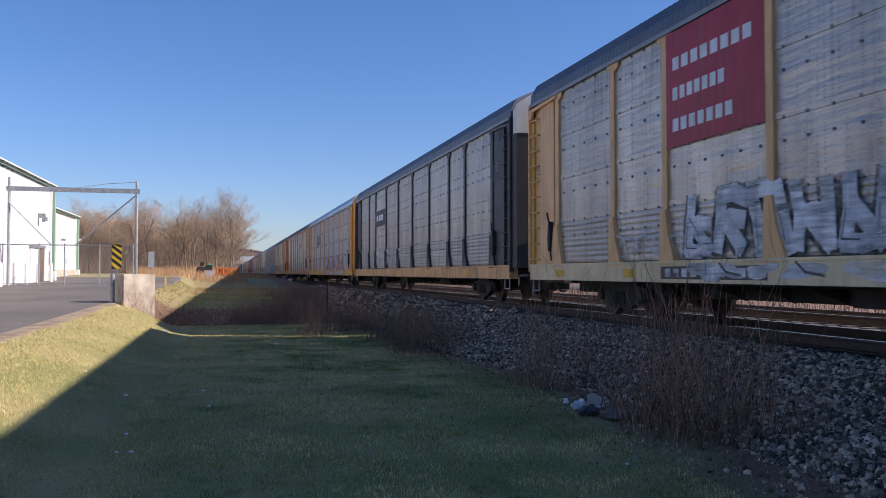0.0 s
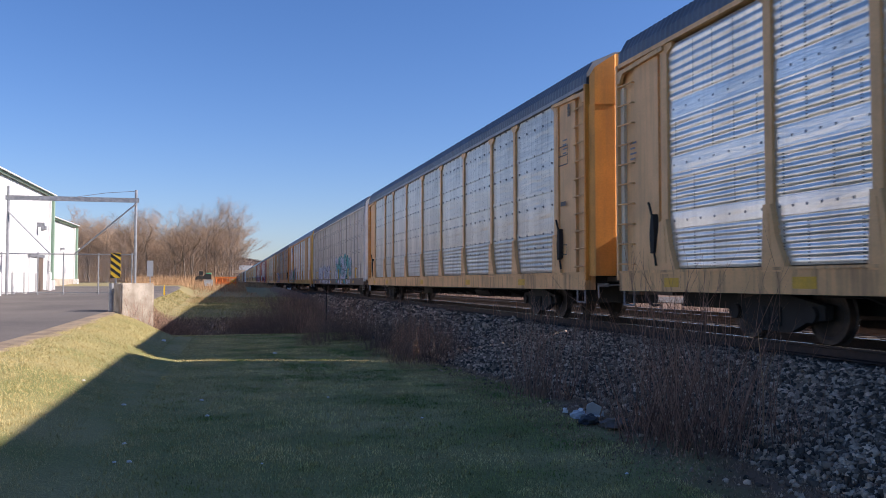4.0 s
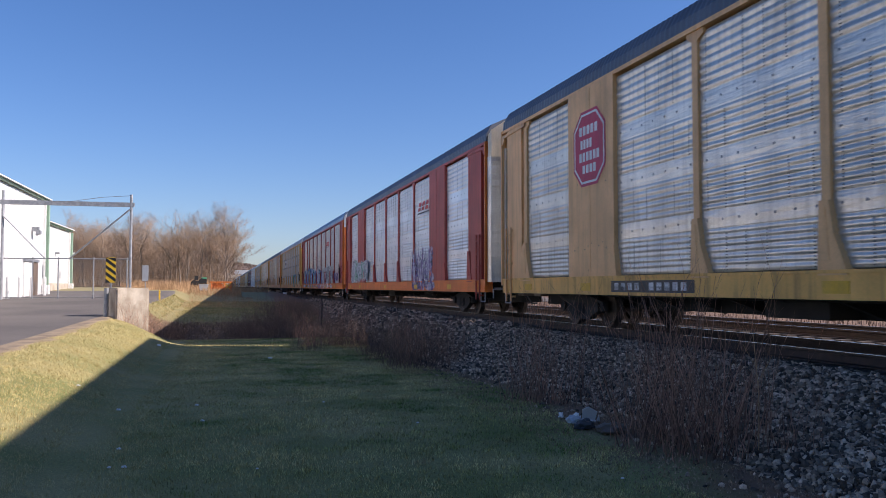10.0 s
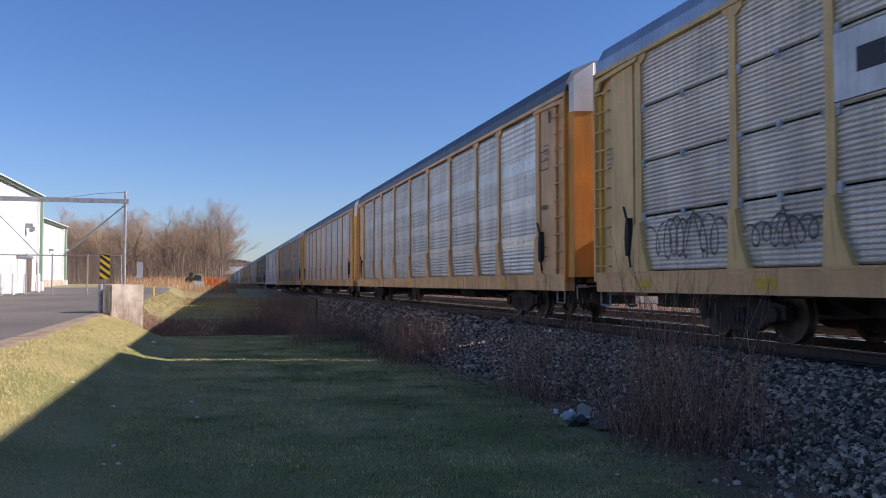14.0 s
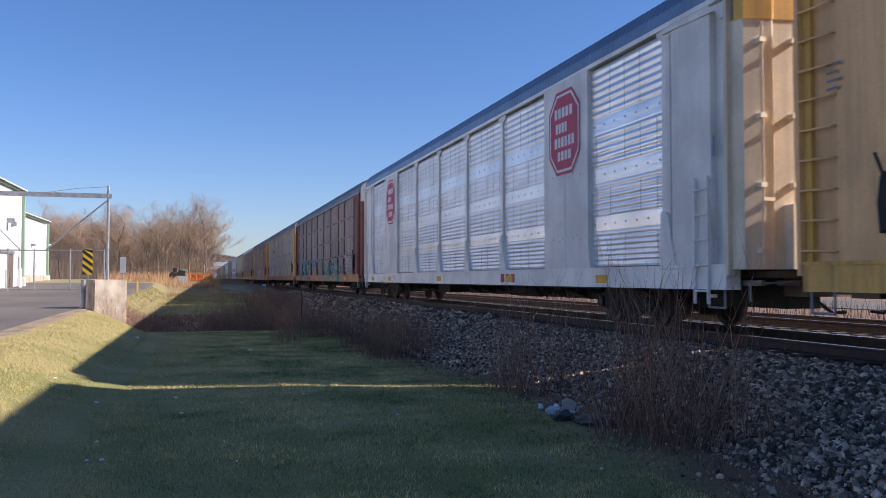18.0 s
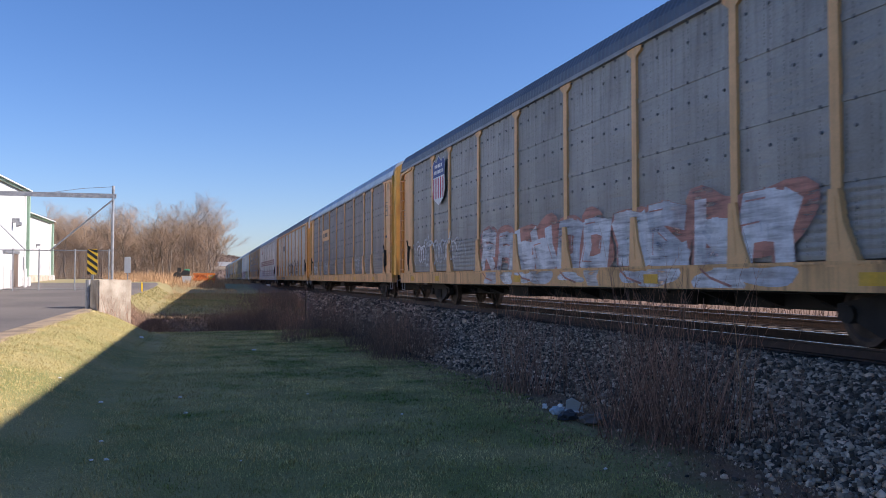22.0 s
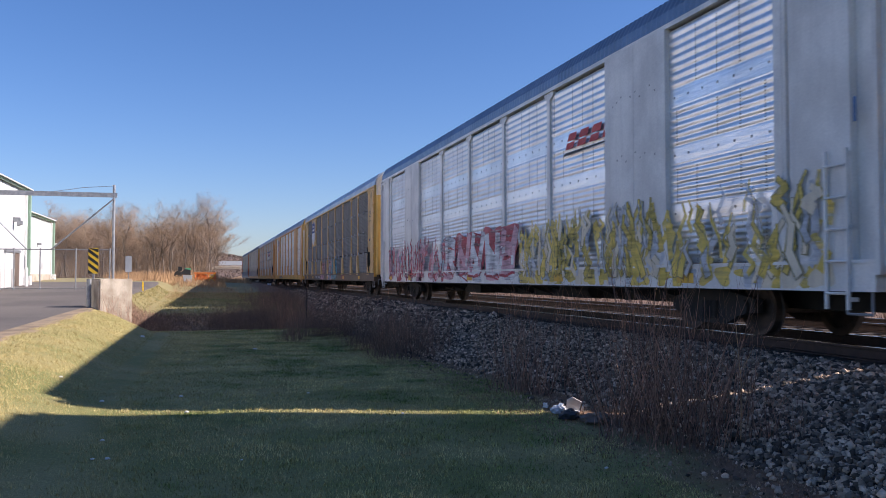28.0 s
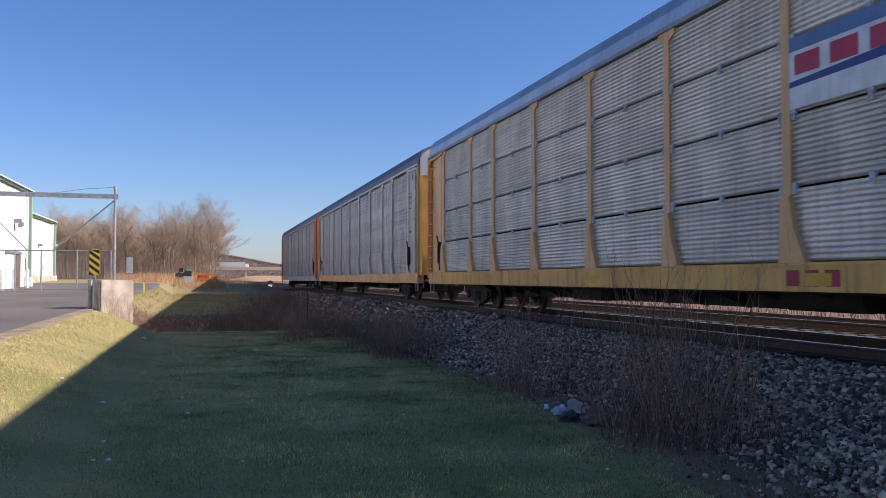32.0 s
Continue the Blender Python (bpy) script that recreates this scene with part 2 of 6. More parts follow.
    link(dm.outputs[2], mx.inputs[7])
    link(mx.outputs[2], bsdf.inputs["Base Color"])


earth_verge(M["lawn"], ((0.12, 0.068, 0.038), (0.235, 0.14, 0.08)), 3.5, 4.2)
ground = tagged(new("ground", sheet("ground", XS, YS, ground_level, M["lawn"])), "short mown lawn, partly dry, in winter", "ground", kind="structure")

# the asphalt drive lies on the ground
DX = steps((-60, -14, 4), (-14, -2.5, 0.5))
DY = steps((-20, 0, 2), (0, 48, 0.5), (48, 64, 4))
drive = tagged(new("road", sheet("road", DX, DY, lambda x, y: ground_level(x, y) + 0.018 if x < -3.6 + 0.12 * noise2(x, y, 0.5) + 0.25 * smooth(32, 36, y) else ground_level(x, y) - 0.02, M["asphalt"])),
               "worn grey asphalt drive beside the lawn", "road", kind="structure")

# a sandy strip between the asphalt and the grass
M["sand"] = surface("sandy_dirt", (0.33, 0.25, 0.155), (0.20, 0.15, 0.095), 0.95, scale=3, fine=40, vary=0.25, bump=0.6)
strip = tagged(new("verge", sheet("verge", steps((-3.9, -2.9, 0.1)), steps((-20, 0, 1), (0, 30, 0.25)), lambda x, y: ground_level(x, y) + (0.012 if -3.85 < x < -3.22 + 0.3 * noise2(x, y, 0.8) else -0.03), M["sand"])),
               "pale sandy strip along the drive's edge", "verge", kind="structure")

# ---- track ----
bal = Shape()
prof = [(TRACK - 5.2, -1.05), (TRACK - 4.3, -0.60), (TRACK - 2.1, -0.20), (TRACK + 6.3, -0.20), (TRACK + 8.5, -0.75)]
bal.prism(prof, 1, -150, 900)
ballast = tagged(new("ballast", bal.mesh("ballast", M["gap_shaded_bed"])), "crushed-stone ballast bank, coloured dark as shade between the loose stones", "ballast", kind="structure")

# ---- train ----
PITCH = 29.724
HALF = 14.1
EAVE = 5.12
ROOF = [(-1.53, 5.12), (-1.51, 5.38), (-1.36, 5.65), (-0.82, 5.90), (0, 5.98), (0.82, 5.90), (1.36, 5.65), (1.51, 5.38), (1.53, 5.12)]
BAYS = [2.88, 2.04, 2.94, 3.0, 2.97, 3.0, 2.94, 2.04, 2.88]


# small surges of the train: seconds, metres ahead of its even run
SLACK = [(0, -0.1), (3, 0), (12, -0.05), (13, 0.1), (14, 0.1), (16.4, 0), (17, 0.7), (17.5, 0.1), (19, 0.12), (20, 0.07), (22, -0.1), (23.4, -0.2), (24, 0.45), (24.6, -0.1), (25.5, -0.25), (28, -0.35), (30, -0.17), (30.5, -0.2), (31, 0.4), (31.5, 0.4), (32, -0.35)]


def travelled(t):
    u = t / 32.0
    return -0.1896 + 25.2573 * u + 0.4771 * u * u + float(np.interp(t, *zip(*SLACK))) / PITCH


def car_middle(k, t):
    return PITCH * (k - travelled(t))


def paint(name, c, rough=0.55, metal=0.0, streak=0.3, dirt=(0.16, 0.115, 0.08), vary=0.08, spread=0.06, scale=1.2, ripple=0.0):
    if name.startswith("panel"):
        c = (min(0.92, c[0] * 1.2), min(0.92, c[1] * 1.16), min(0.92, c[2] * 1.06))
    M[name] = surface(name, c, tuple(v * 0.8 for v in c), rough, metal, scale=scale, fine=30, bump=0.06, streak=streak, dirt=dirt, vary=vary, spread=spread, ripple=ripple)
    return M[name]


paint("tan", (0.88, 0.51, 0.215), streak=0.22)
paint("tan_sill", (0.82, 0.47, 0.19), streak=0.65, dirt=(0.12, 0.08, 0.055))
paint("olive", (0.84, 0.55, 0.215), streak=0.22)
paint("sand_paint", (0.84, 0.66, 0.38), streak=0.25)
paint("yellow", (0.85, 0.50, 0.10), streak=0.3)
paint("orange", (0.85, 0.36, 0.05), streak=0.25)
paint("bright_orange", (0.80, 0.20, 0.02), streak=0.1)
paint("red", (0.50, 0.075, 0.05))
paint("red_brown", (0.22, 0.062, 0.045))
paint("cream", (0.85, 0.74, 0.55), streak=0.2)
paint("pale", (0.88, 0.85, 0.80), streak=0.12, dirt=(0.35, 0.32, 0.3))
paint("grey_frame", (0.33, 0.33, 0.34))
paint("charcoal", (0.045, 0.046, 0.05), streak=0.2, dirt=(0.12, 0.11, 0.1))
paint("rust_sill", (0.50, 0.25, 0.11), streak=0.5, dirt=(0.13, 0.08, 0.055))
paint("gold_sill", (0.86, 0.48, 0.11), streak=0.5, dirt=(0.13, 0.085, 0.05))
paint("brown_grime", (0.14, 0.10, 0.07))
paint("panel_light", (0.60, 0.59, 0.575), 0.36, 0.6, streak=0.35, dirt=(0.2, 0.18, 0.16), spread=0.10, ripple=0.45, vary=0.13)
paint("panel_grey", (0.46, 0.435, 0.415), 0.42, 0.5, streak=0.4, dirt=(0.15, 0.13, 0.115), spread=0.12, ripple=0.55, vary=0.14)
paint("panel_slate", (0.235, 0.215, 0.215), 0.6, 0.15, streak=0.3, dirt=(0.12, 0.11, 0.11), spread=0.10, ripple=0.5, vary=0.14)
paint("panel_dark", (0.21, 0.205, 0.21), 0.55, 0.25, streak=0.45, dirt=(0.07, 0.06, 0.055), spread=0.14, vary=0.15)
paint("panel_brown", (0.35, 0.315, 0.305), 0.6, 0.2, streak=0.45, dirt=(0.07, 0.055, 0.05), spread=0.14, vary=0.15)
paint("panel_silver", (0.66, 0.67, 0.685), 0.33, 0.72, streak=0.22, dirt=(0.36, 0.33, 0.30), spread=0.06, scale=0.7, ripple=0.35)
paint("panel_white", (0.86, 0.86, 0.87), 0.33, 0.65, streak=0.12, dirt=(0.5, 0.46, 0.42), spread=0.04, scale=0.7, ripple=0.3)
paint("panel_mid", (0.30, 0.30, 0.30), 0.55, 0.2, streak=0.4, dirt=(0.14, 0.12, 0.105), spread=0.12, vary=0.14, ripple=0.55)
paint("panel_rib", (0.58, 0.52, 0.47), 0.5, 0.2, streak=0.3, dirt=(0.2, 0.17, 0.15))
paint("roof_slate", (0.13, 0.14, 0.16), 0.45, 0.4, streak=0.15)
paint("roof_blue", (0.24, 0.28, 0.34), 0.35, 0.65, streak=0.12)
paint("roof_silver", (0.50, 0.52, 0.55), 0.38, 0.7, streak=0.15)
for nm, c in dict(g_white=(0.84, 0.84, 0.85), g_silver=(0.62, 0.64, 0.68), g_black=(0.02, 0.02, 0.025), g_blue=(0.05, 0.20, 0.50), g_teal=(0.05, 0.34, 0.33),
                  g_green=(0.10, 0.42, 0.22), g_purple=(0.17, 0.10, 0.30), g_lilac=(0.60, 0.58, 0.74), g_red=(0.45, 0.03, 0.05), g_pink=(0.72, 0.42, 0.48),
                  g_yellow=(0.85, 0.62, 0.10), g_cyan=(0.15, 0.42, 0.55), g_maroon=(0.19, 0.03, 0.06), g_salmon=(0.6, 0.25, 0.18), g_olive=(0.25, 0.22, 0.08),
                  maroon_stripe=(0.30, 0.10, 0.13), logo_red=(0.42, 0.02, 0.05), logo_crimson=(0.55, 0.03, 0.09), logo_scarlet=(0.62, 0.05, 0.04), logo_navy=(0.03, 0.06, 0.25), logo_blue=(0.12, 0.22, 0.42),
                  reflector=(0.80, 0.45, 0.02), stencil=(0.05, 0.045, 0.04), slot=(0.11, 0.105, 0.10), faded=(0.2, 0.2, 0.21)).items():
    M[nm] = surface(nm, c, tuple(v * 0.82 for v in c), 0.55, scale=2.5, fine=25, vary=0.12, bump=0.03, streak=0.18, dirt=(0.25, 0.23, 0.21))



def worn(m, keep):
    """Spray paint that has caught the raised ribs more than the hollows, and has worn off in places."""
    nt = m.node_tree
    n, link = nt.nodes, nt.links.new
    co = n.new("ShaderNodeTexCoord")
    mp = n.new("ShaderNodeMapping")
    mp.inputs["Scale"].default_value = (1, 0.8, 9.0)
    link(co.outputs["Object"], mp.inputs["Vector"])
    rib = n.new("ShaderNodeTexNoise")
    rib.inputs["Scale"].default_value, rib.inputs["Detail"].default_value = 1.7, 4
    link(mp.outputs["Vector"], rib.inputs["Vector"])
    spot = n.new("ShaderNodeTexNoise")
    spot.inputs["Scale"].default_value, spot.inputs["Detail"].default_value = 1.4, 6
    link(co.outputs["Object"], spot.inputs["Vector"])
    add = n.new("ShaderNodeMath")
    add.operation = "ADD"
    link(rib.outputs["Fac"], add.inputs[0])
    link(spot.outputs["Fac"], add.inputs[1])
    mr = n.new("ShaderNodeMapRange")
    mr.inputs[1].default_value, mr.inputs[2].default_value = 0.72, 1.12
    mr.inputs[3].default_value, mr.inputs[4].default_value = keep - 0.45, min(1.0, keep + 0.25)
    link(add.outputs[0], mr.inputs["Value"])
    link(mr.outputs[0], n["Principled BSDF"].inputs["Alpha"])


for nm in [n for n in M if n.startswith("g_")]:
    worn(M[nm], 0.72)
worn(M["faded"], 0.8)
M["machine_green"] = surface("machine_green", (0.10, 0.42, 0.22), None, 0.5, vary=0.08)
M["board_black"] = surface("board_black", (0.03, 0.03, 0.035), None, 0.55, vary=0.12, streak=0.2, dirt=(0.12, 0.11, 0.1))
M["board_white"] = surface("board_white", (0.80, 0.80, 0.80), (0.66, 0.66, 0.66), 0.55, vary=0.1, streak=0.3, dirt=(0.35, 0.33, 0.31))

meshes = {}


def shared(key, make, *materials):
    k = (key, *(m.name for m in materials))
    if k not in meshes:
        me = make().mesh(key if isinstance(key, str) else key[0], materials[0])
        if "corr" in key or "tier" in key:
            for p in me.polygons:
                zs = [me.vertices[i].co.z for i in p.vertices]
                p.use_smooth = len(zs) == 4 and abs(p.normal.y) < 0.5 and max(zs) - min(zs) < 0.1
        meshes[k] = me
    return meshes[k]


def profile_sheet(width, zs, xs):
    """A sheet that runs along y, bent by the outline (xs over zs), closed behind."""
    s = Shape()
    b = len(zs)
    for y in (-width / 2, width / 2):
        s.v += [(x, y, z) for x, z in zip(xs, zs)]
    s.f += [(i, i + 1, b + i + 1, b + i) for i in range(b - 1)]
    n = len(s.v)
    s.v += [(-1.40, -width / 2, zs[0]), (-1.40, -width / 2, zs[-1]), (-1.40, width / 2, zs[-1]), (-1.40, width / 2, zs[0])]
    s.f += [(n, n + 1, n + 2, n + 3)]
    s.box(-1.452, -1.40, -width / 2, width / 2, zs[0], zs[0] + 0.01)
    return s


def waves(z0, z1, pitch, deep, fold=6):
    n = max(1, round((z1 - z0) / pitch))
    p = (z1 - z0) / n
    zs, xs = [], []
    for i in range(n):
        for j in range(fold):
            f = j / fold
            zs.append(z0 + (i + f) * p)
            xs.append(-1.455 - deep * (0.5 - 0.5 * math.cos(2 * math.pi * f)) ** 0.8)
    return zs + [z1], xs + [-1.455]


def tier_panel(width, z0, z1):
    return profile_sheet(width, *waves(z0, z1, 0.072, 0.032))


def corr_panel(width):
    """Four courses of folds, coarse above and finer below, with a flat bolted band over each."""
    zs, xs = [], []
    for z0, z1, pitch, deep in ((1.12, 1.80, 0.095, 0.012), (2.09, 2.76, 0.108, 0.014), (3.06, 3.72, 0.125, 0.017), (4.03, 5.03, 0.143, 0.020)):
        a, b = waves(z0, z1, pitch, deep, 8)
        zs, xs = zs + a, xs + b
        if z1 < 5:
            zs += [z1 + 0.015, z1 + 0.275]
            xs += [-1.464, -1.464]
    return profile_sheet(width, zs, xs)


def corr_holes(width):
    """Upright dotted lines of small punched holes, a few to each sheet."""
    s = Shape()
    n = max(2, round(width / 0.52))
    for i in range(n):
        y = -width / 2 + width * (i + 0.5) / n
        for j, (z0, z1) in enumerate(((1.15, 1.78), (2.12, 2.74), (3.09, 3.70), (4.06, 4.98))):
            if (i * 5 + j * 3) % 4 == 1:
                continue
            for r in range(int((z1 - z0) / 0.046)):
                z = z0 + r * 0.046
                s.box(-1.4775, -1.470, y - 0.011, y + 0.011, z - 0.008, z + 0.008)
    return s


def corr_bolts(width):
    s = Shape()
    for j in range(4):
        for i in range(7):
            y = -width / 2 + width * (i + 0.5) / 7
            zz = 1.94 + 0.97 * j
            if j < 3:
                s.prism([(y + 0.022 * math.cos(a), zz + 0.022 * math.sin(a)) for a in (0.3, 1.3, 2.4, 3.4, 4.5, 5.5)], 0, -1.472, -1.45)
    return s


def perf_panel(width):
    """A screen sheet lapped in courses with raised bands; the lowest course is corrugated."""
    zs, xs = waves(1.12, 2.04, 0.115, 0.012, 6)
    xs = [x - 0.007 for x in xs]
    for j in range(1, 4):
        z0 = 1.12 + j * 0.99
        zs += [z0 - 0.055, z0 - 0.05, z0 + 0.045, z0 + 0.05, z0 + 0.30, z0 + 0.55, z0 + 0.85]
        xs += [-1.462, -1.476, -1.476, -1.462, -1.458, -1.466, -1.460]
    return profile_sheet(width, zs + [5.07], xs + [-1.466])


def bolt_rows(width):
    s = Shape()
    for j in range(4):
        for dz in (0.95, 0.62):
            n = max(3, int(width / 0.48))
            for i in range(n):
                y, z = -width / 2 + width * (i + 0.5) / n, 1.12 + j * 0.99 + dz
                s.prism([(y + 0.026 * math.cos(a), z + 0.026 * math.sin(a)) for a in (0.3, 1.3, 2.4, 3.4, 4.5, 5.5)], 0, -1.488, -1.46)
    return s


def vent_rows(width):
    """Short dark slots in rows."""
    s = Shape()
    for j in range(4):
        for r in range(3):
            n = int(width / 0.075)
            for i in range(n):
                y, z = -width / 2 + width * (i + 0.5) / n, 1.75 + j * 0.86 + r * 0.085
                s.poly([(-1.4665, y - 0.02, z - 0.014), (-1.4665, y + 0.02, z - 0.014), (-1.4665, y + 0.02, z + 0.014), (-1.4665, y - 0.02, z + 0.014)])
    return s


def perforations(width):
    """Upright dotted lines of punched holes."""
    s = Shape()
    n = int(width / 0.13)
    for j in range(4):
        for i in range(n):
            y = -width / 2 + width * (i + 1.0) / n
            if (i * i * 3 + i * 5 + j * 7) % 9 in (2, 4, 5, 7):
                continue
            for r in range(16):
                z = (1.20 if j == 0 else 1.19) + j * 0.99 + r * 0.05
                if (i * 7 + j * 3 + r * 5) % 13 > 1 + (i * 5 + j) % 6 and abs(y) < width / 2 - 0.05:
                    h = 0.016 if (i + r * 3) % 5 else 0.009
                    s.poly([(-1.4795, y - 0.007, z - h), (-1.4795, y + 0.007, z - h), (-1.4795, y + 0.007, z + h), (-1.4795, y - 0.007, z + h)])
    return s


def post_shape(foot):
    """A pressed post: a bracket under the eave, a narrow shaft and a flared foot that lands on the sill."""
    s = Shape()
    s.prism([(-0.085, 1.98), (-0.085, 4.90), (-0.26, 4.985), (-0.26, 5.09), (0.24, 5.09), (0.24, 5.02), (0.085, 4.90), (0.085, 1.98)], 0, -1.512, -1.44)
    if foot:
        s.prism([(-0.085, 1.99), (0.085, 1.99), (0.13, 1.10), (0.13, 1.03), (-0.40, 1.03), (-0.36, 1.16), (-0.17, 1.55)], 0, -1.558, -1.44)
        s.prism([(-0.03, 1.90), (0.03, 1.90), (0.04, 1.22), (-0.10, 1.22)], 0, -1.566, -1.55)
    return s


def roof_shape():
    s = Shape()
    n, w = 320, len(ROOF)
    for i in range(n + 1):
        y = -HALF + 2 * HALF * i / n
        for j, (x, z) in enumerate(ROOF):
            k = 1.0 if i % 2 else 0.991
            s.v.append((x * k, y, EAVE + (z - EAVE) * k if j not in (0, w - 1) else z))
    s.f += [(i * w + j, i * w + j + 1, (i + 1) * w + j + 1, (i + 1) * w + j) for i in range(n) for j in range(w - 1)]
    s.f += [tuple(range(w)), tuple(n * w + j for j in range(w - 1, -1, -1))]
    return s


DOOR = [(-1.49, 0.10), (-1.44, 0.26), (-1.02, 0.36), (-0.99, 0.34), (-0.52, 0.41), (-0.49, 0.39), (0, 0.43)]


def door_shape(z0, z1, mirror):
    s = Shape()
    pts = [((-x if mirror else x), -HALF - d) for x, d in DOOR]
    inner = [(x, -HALF + 0.05) for x, d in (pts[-1], pts[0])]
    s.prism(pts + inner, 2, z0, z1)
    return s


def cap_shape():
    """The end under the roof's arch, above the doors."""
    s = Shape()
    top = {-1.49: 5.3, -1.44: 5.45, -1.02: 5.73, -0.99: 5.74, -0.52: 5.86, -0.49: 5.87, 0: 5.92}
    row = [(x, -HALF - d - 0.015) for x, d in DOOR] + [(-x, -HALF - d - 0.015) for x, d in reversed(DOOR[:-1])]
    for x, y in row:
        s.v += [(x, y, 4.66), (x, y, top[-abs(x) if x else 0])]
    n = len(row)
    s.f += [(2 * i, 2 * i + 2, 2 * i + 3, 2 * i + 1) for i in range(n - 1)]
    s.v += [(-1.49, -HALF + 0.04, 5.3), (1.49, -HALF + 0.04, 5.3), (0, -HALF + 0.04, 5.9)]
    s.f.append((2 * n, 1, *(2 * i + 1 for i in range(1, n)), 2 * n + 1, 2 * n + 2))
    return s


def ladder_shape(z0, z1, n, width=0.42):
    s = Shape()
    for y in (-width / 2, width / 2):
        s.box(-1.60, -1.565, y - 0.02, y + 0.02, z0, z1)
    for i in range(n):
        z = z0 + (z1 - z0) * (i + 0.5) / n
        s.rod((-1.60, -width / 2, z), (-1.60, width / 2, z), 0.016)
    for z in (z0 + 0.1, (z0 + z1) / 2, z1 - 0.1):
        s.box(-1.57, -1.45, -width / 2 - 0.02, -width / 2 + 0.02, z, z + 0.05)
    return s


def slab(side, x0, a, b, z0=1.08, z1=5.08):
    return Shape().box(x0, -1.40, *sorted((side * a, side * b)), z0, z1)


def end_pieces(w, side, full):
    """The closed end between the last bay and the corner; y runs from the bay to the corner."""
    k = w - (0.42 if full else 0.62)
    return {
        "edge_post": lambda: slab(side, -1.505, 0.0, 0.15),
        "recess": lambda: slab(side, -1.425, 0.152, 0.25),
        "end_plate": lambda: slab(side, -1.535 if full else -1.497, 0.25, k),
        "ladder_bay": lambda: slab(side, -1.43, k + 0.002, w - 0.04),
        "post_foot": lambda: Shape().prism([(side * p, z) for p, z in ((0.0, 1.95), (0.15, 1.95), (0.30, 1.25), (0.36, 1.04), (-0.10, 1.04), (-0.05, 1.3))], 0, -1.556, -1.45),
        "eave_end": lambda: Shape().prism([(side * p, z) for p, z in ((0.0, 5.06), (w, 5.0), (w, 4.78), (w - 0.12, 4.76), (w - 0.25, 4.93), (0.0, 4.98))], 0, -1.56, -1.50),
    }


def rung_shape(side):
    s = Shape()
    s.rod((-1.55, -side * 0.03, 0.02), (-1.55, -side * 0.60, 0), 0.017)
    s.rod((-1.55, -side * 0.60, 0), (-1.49, -side * 0.60, 0), 0.017)
    return s


def handle_shape():
    s = Shape()
    s.prism([(-0.07, 1.45), (0.05, 1.40), (0.08, 1.75), (0.03, 2.05), (-0.05, 2.10), (-0.08, 1.8)], 0, -1.60, -1.49)
    s.rod((-1.58, 0.0, 2.05), (-1.60, 0.10, 2.32), 0.022)
    s.rod((-1.57, -0.02, 1.45), (-1.57, -0.10, 1.18), 0.02)
    return s


def lathe(profile, x, sides=28):
    """A wheel: an outline of (radius, x) turned about the axle."""
    s = Shape()
    n = len(profile)
    for i in range(sides):
        a = 2 * math.pi * i / sides
        s.v += [(x + d, r * math.cos(a), r * math.sin(a)) for r, d in profile]
    for i in range(sides):
        for j in range(n - 1):
            a, b = i * n + j, ((i + 1) % sides) * n + j
            s.f.append((a, a + 1, b + 1, b))
    s.f += [tuple(i * n for i in range(sides)), tuple(i * n + n - 1 for i in range(sides))]
    return s


def wheel_shape(side):
    out = [(0.08, -0.09), (0.30, -0.05), (0.345, -0.075), (0.415, -0.075), (0.42, 0.03), (0.45, 0.045), (0.44, 0.07), (0.34, 0.07), (0.30, 0.02), (0.08, 0.07)]
    return lathe([(r, d * side) for r, d in out], 0)


def side_frame():
    s = Shape()
    s.prism([(-1.12, 0.36), (-1.12, 0.56), (-0.78, 0.62), (-0.35, 0.70), (0.35, 0.70), (0.78, 0.62), (1.12, 0.56), (1.12, 0.36), (0.80, 0.34),
             (0.40, 0.16), (-0.40, 0.16), (-0.80, 0.34)], 0, -0.07, 0.07)
    for y in (-0.889, 0.889):
        s.prism([(y + 0.12 * math.cos(a), 0.43 + 0.12 * math.sin(a)) for a in [i * math.pi / 5 for i in range(10)]], 0, -0.13, 0.08)
    for y in (-0.16, -0.05, 0.06, 0.17):
        s.rod((-0.09, y, 0.24), (-0.09, y, 0.52), 0.045, sides=8)
    return s


def underframe():
    s = Shape()
    s.box(-0.32, 0.32, -HALF + 0.3, HALF - 0.3, 0.42, 0.98)
    s.box(-1.3, 1.3, -HALF + 0.1, HALF - 0.1, 0.90, 1.04)
    for i in range(14):
        y = -8.2 + i * 1.262
        for m in (-1, 1):
            s.prism([(m * 1.32, 0.80), (m * 1.32, 0.93), (m * 0.2, 0.93), (m * 0.2, 0.40)], 1, y - 0.05, y + 0.05)
    s.box(-0.9, -0.4, 2.2, 3.6, 0.42, 0.85)
    s.rod((-0.6, -5.0, 0.62), (-0.6, -3.4, 0.62), 0.2, sides=10)
    s.rod((-1.0, -9, 0.7), (-1.0, 9, 0.7), 0.03)
    return s


def coupler_shape():
    s = Shape()
    s.box(-0.12, 0.12, -HALF - 0.62, -HALF + 0.3, 0.72, 0.92)
    s.prism([(-0.17, -HALF - 0.90), (0.10, -HALF - 0.90), (0.20, -HALF - 0.74), (0.14, -HALF - 0.56), (-0.14, -HALF - 0.56), (-0.22, -HALF - 0.70)], 2, 0.66, 0.98)
    s.box(-1.0, 1.0, -HALF - 0.42, -HALF + 0.1, 0.90, 1.0)
    s.box(-0.5, 0.5, -HALF - 0.40, -HALF + 0.1, 0.62, 0.92)
    return s


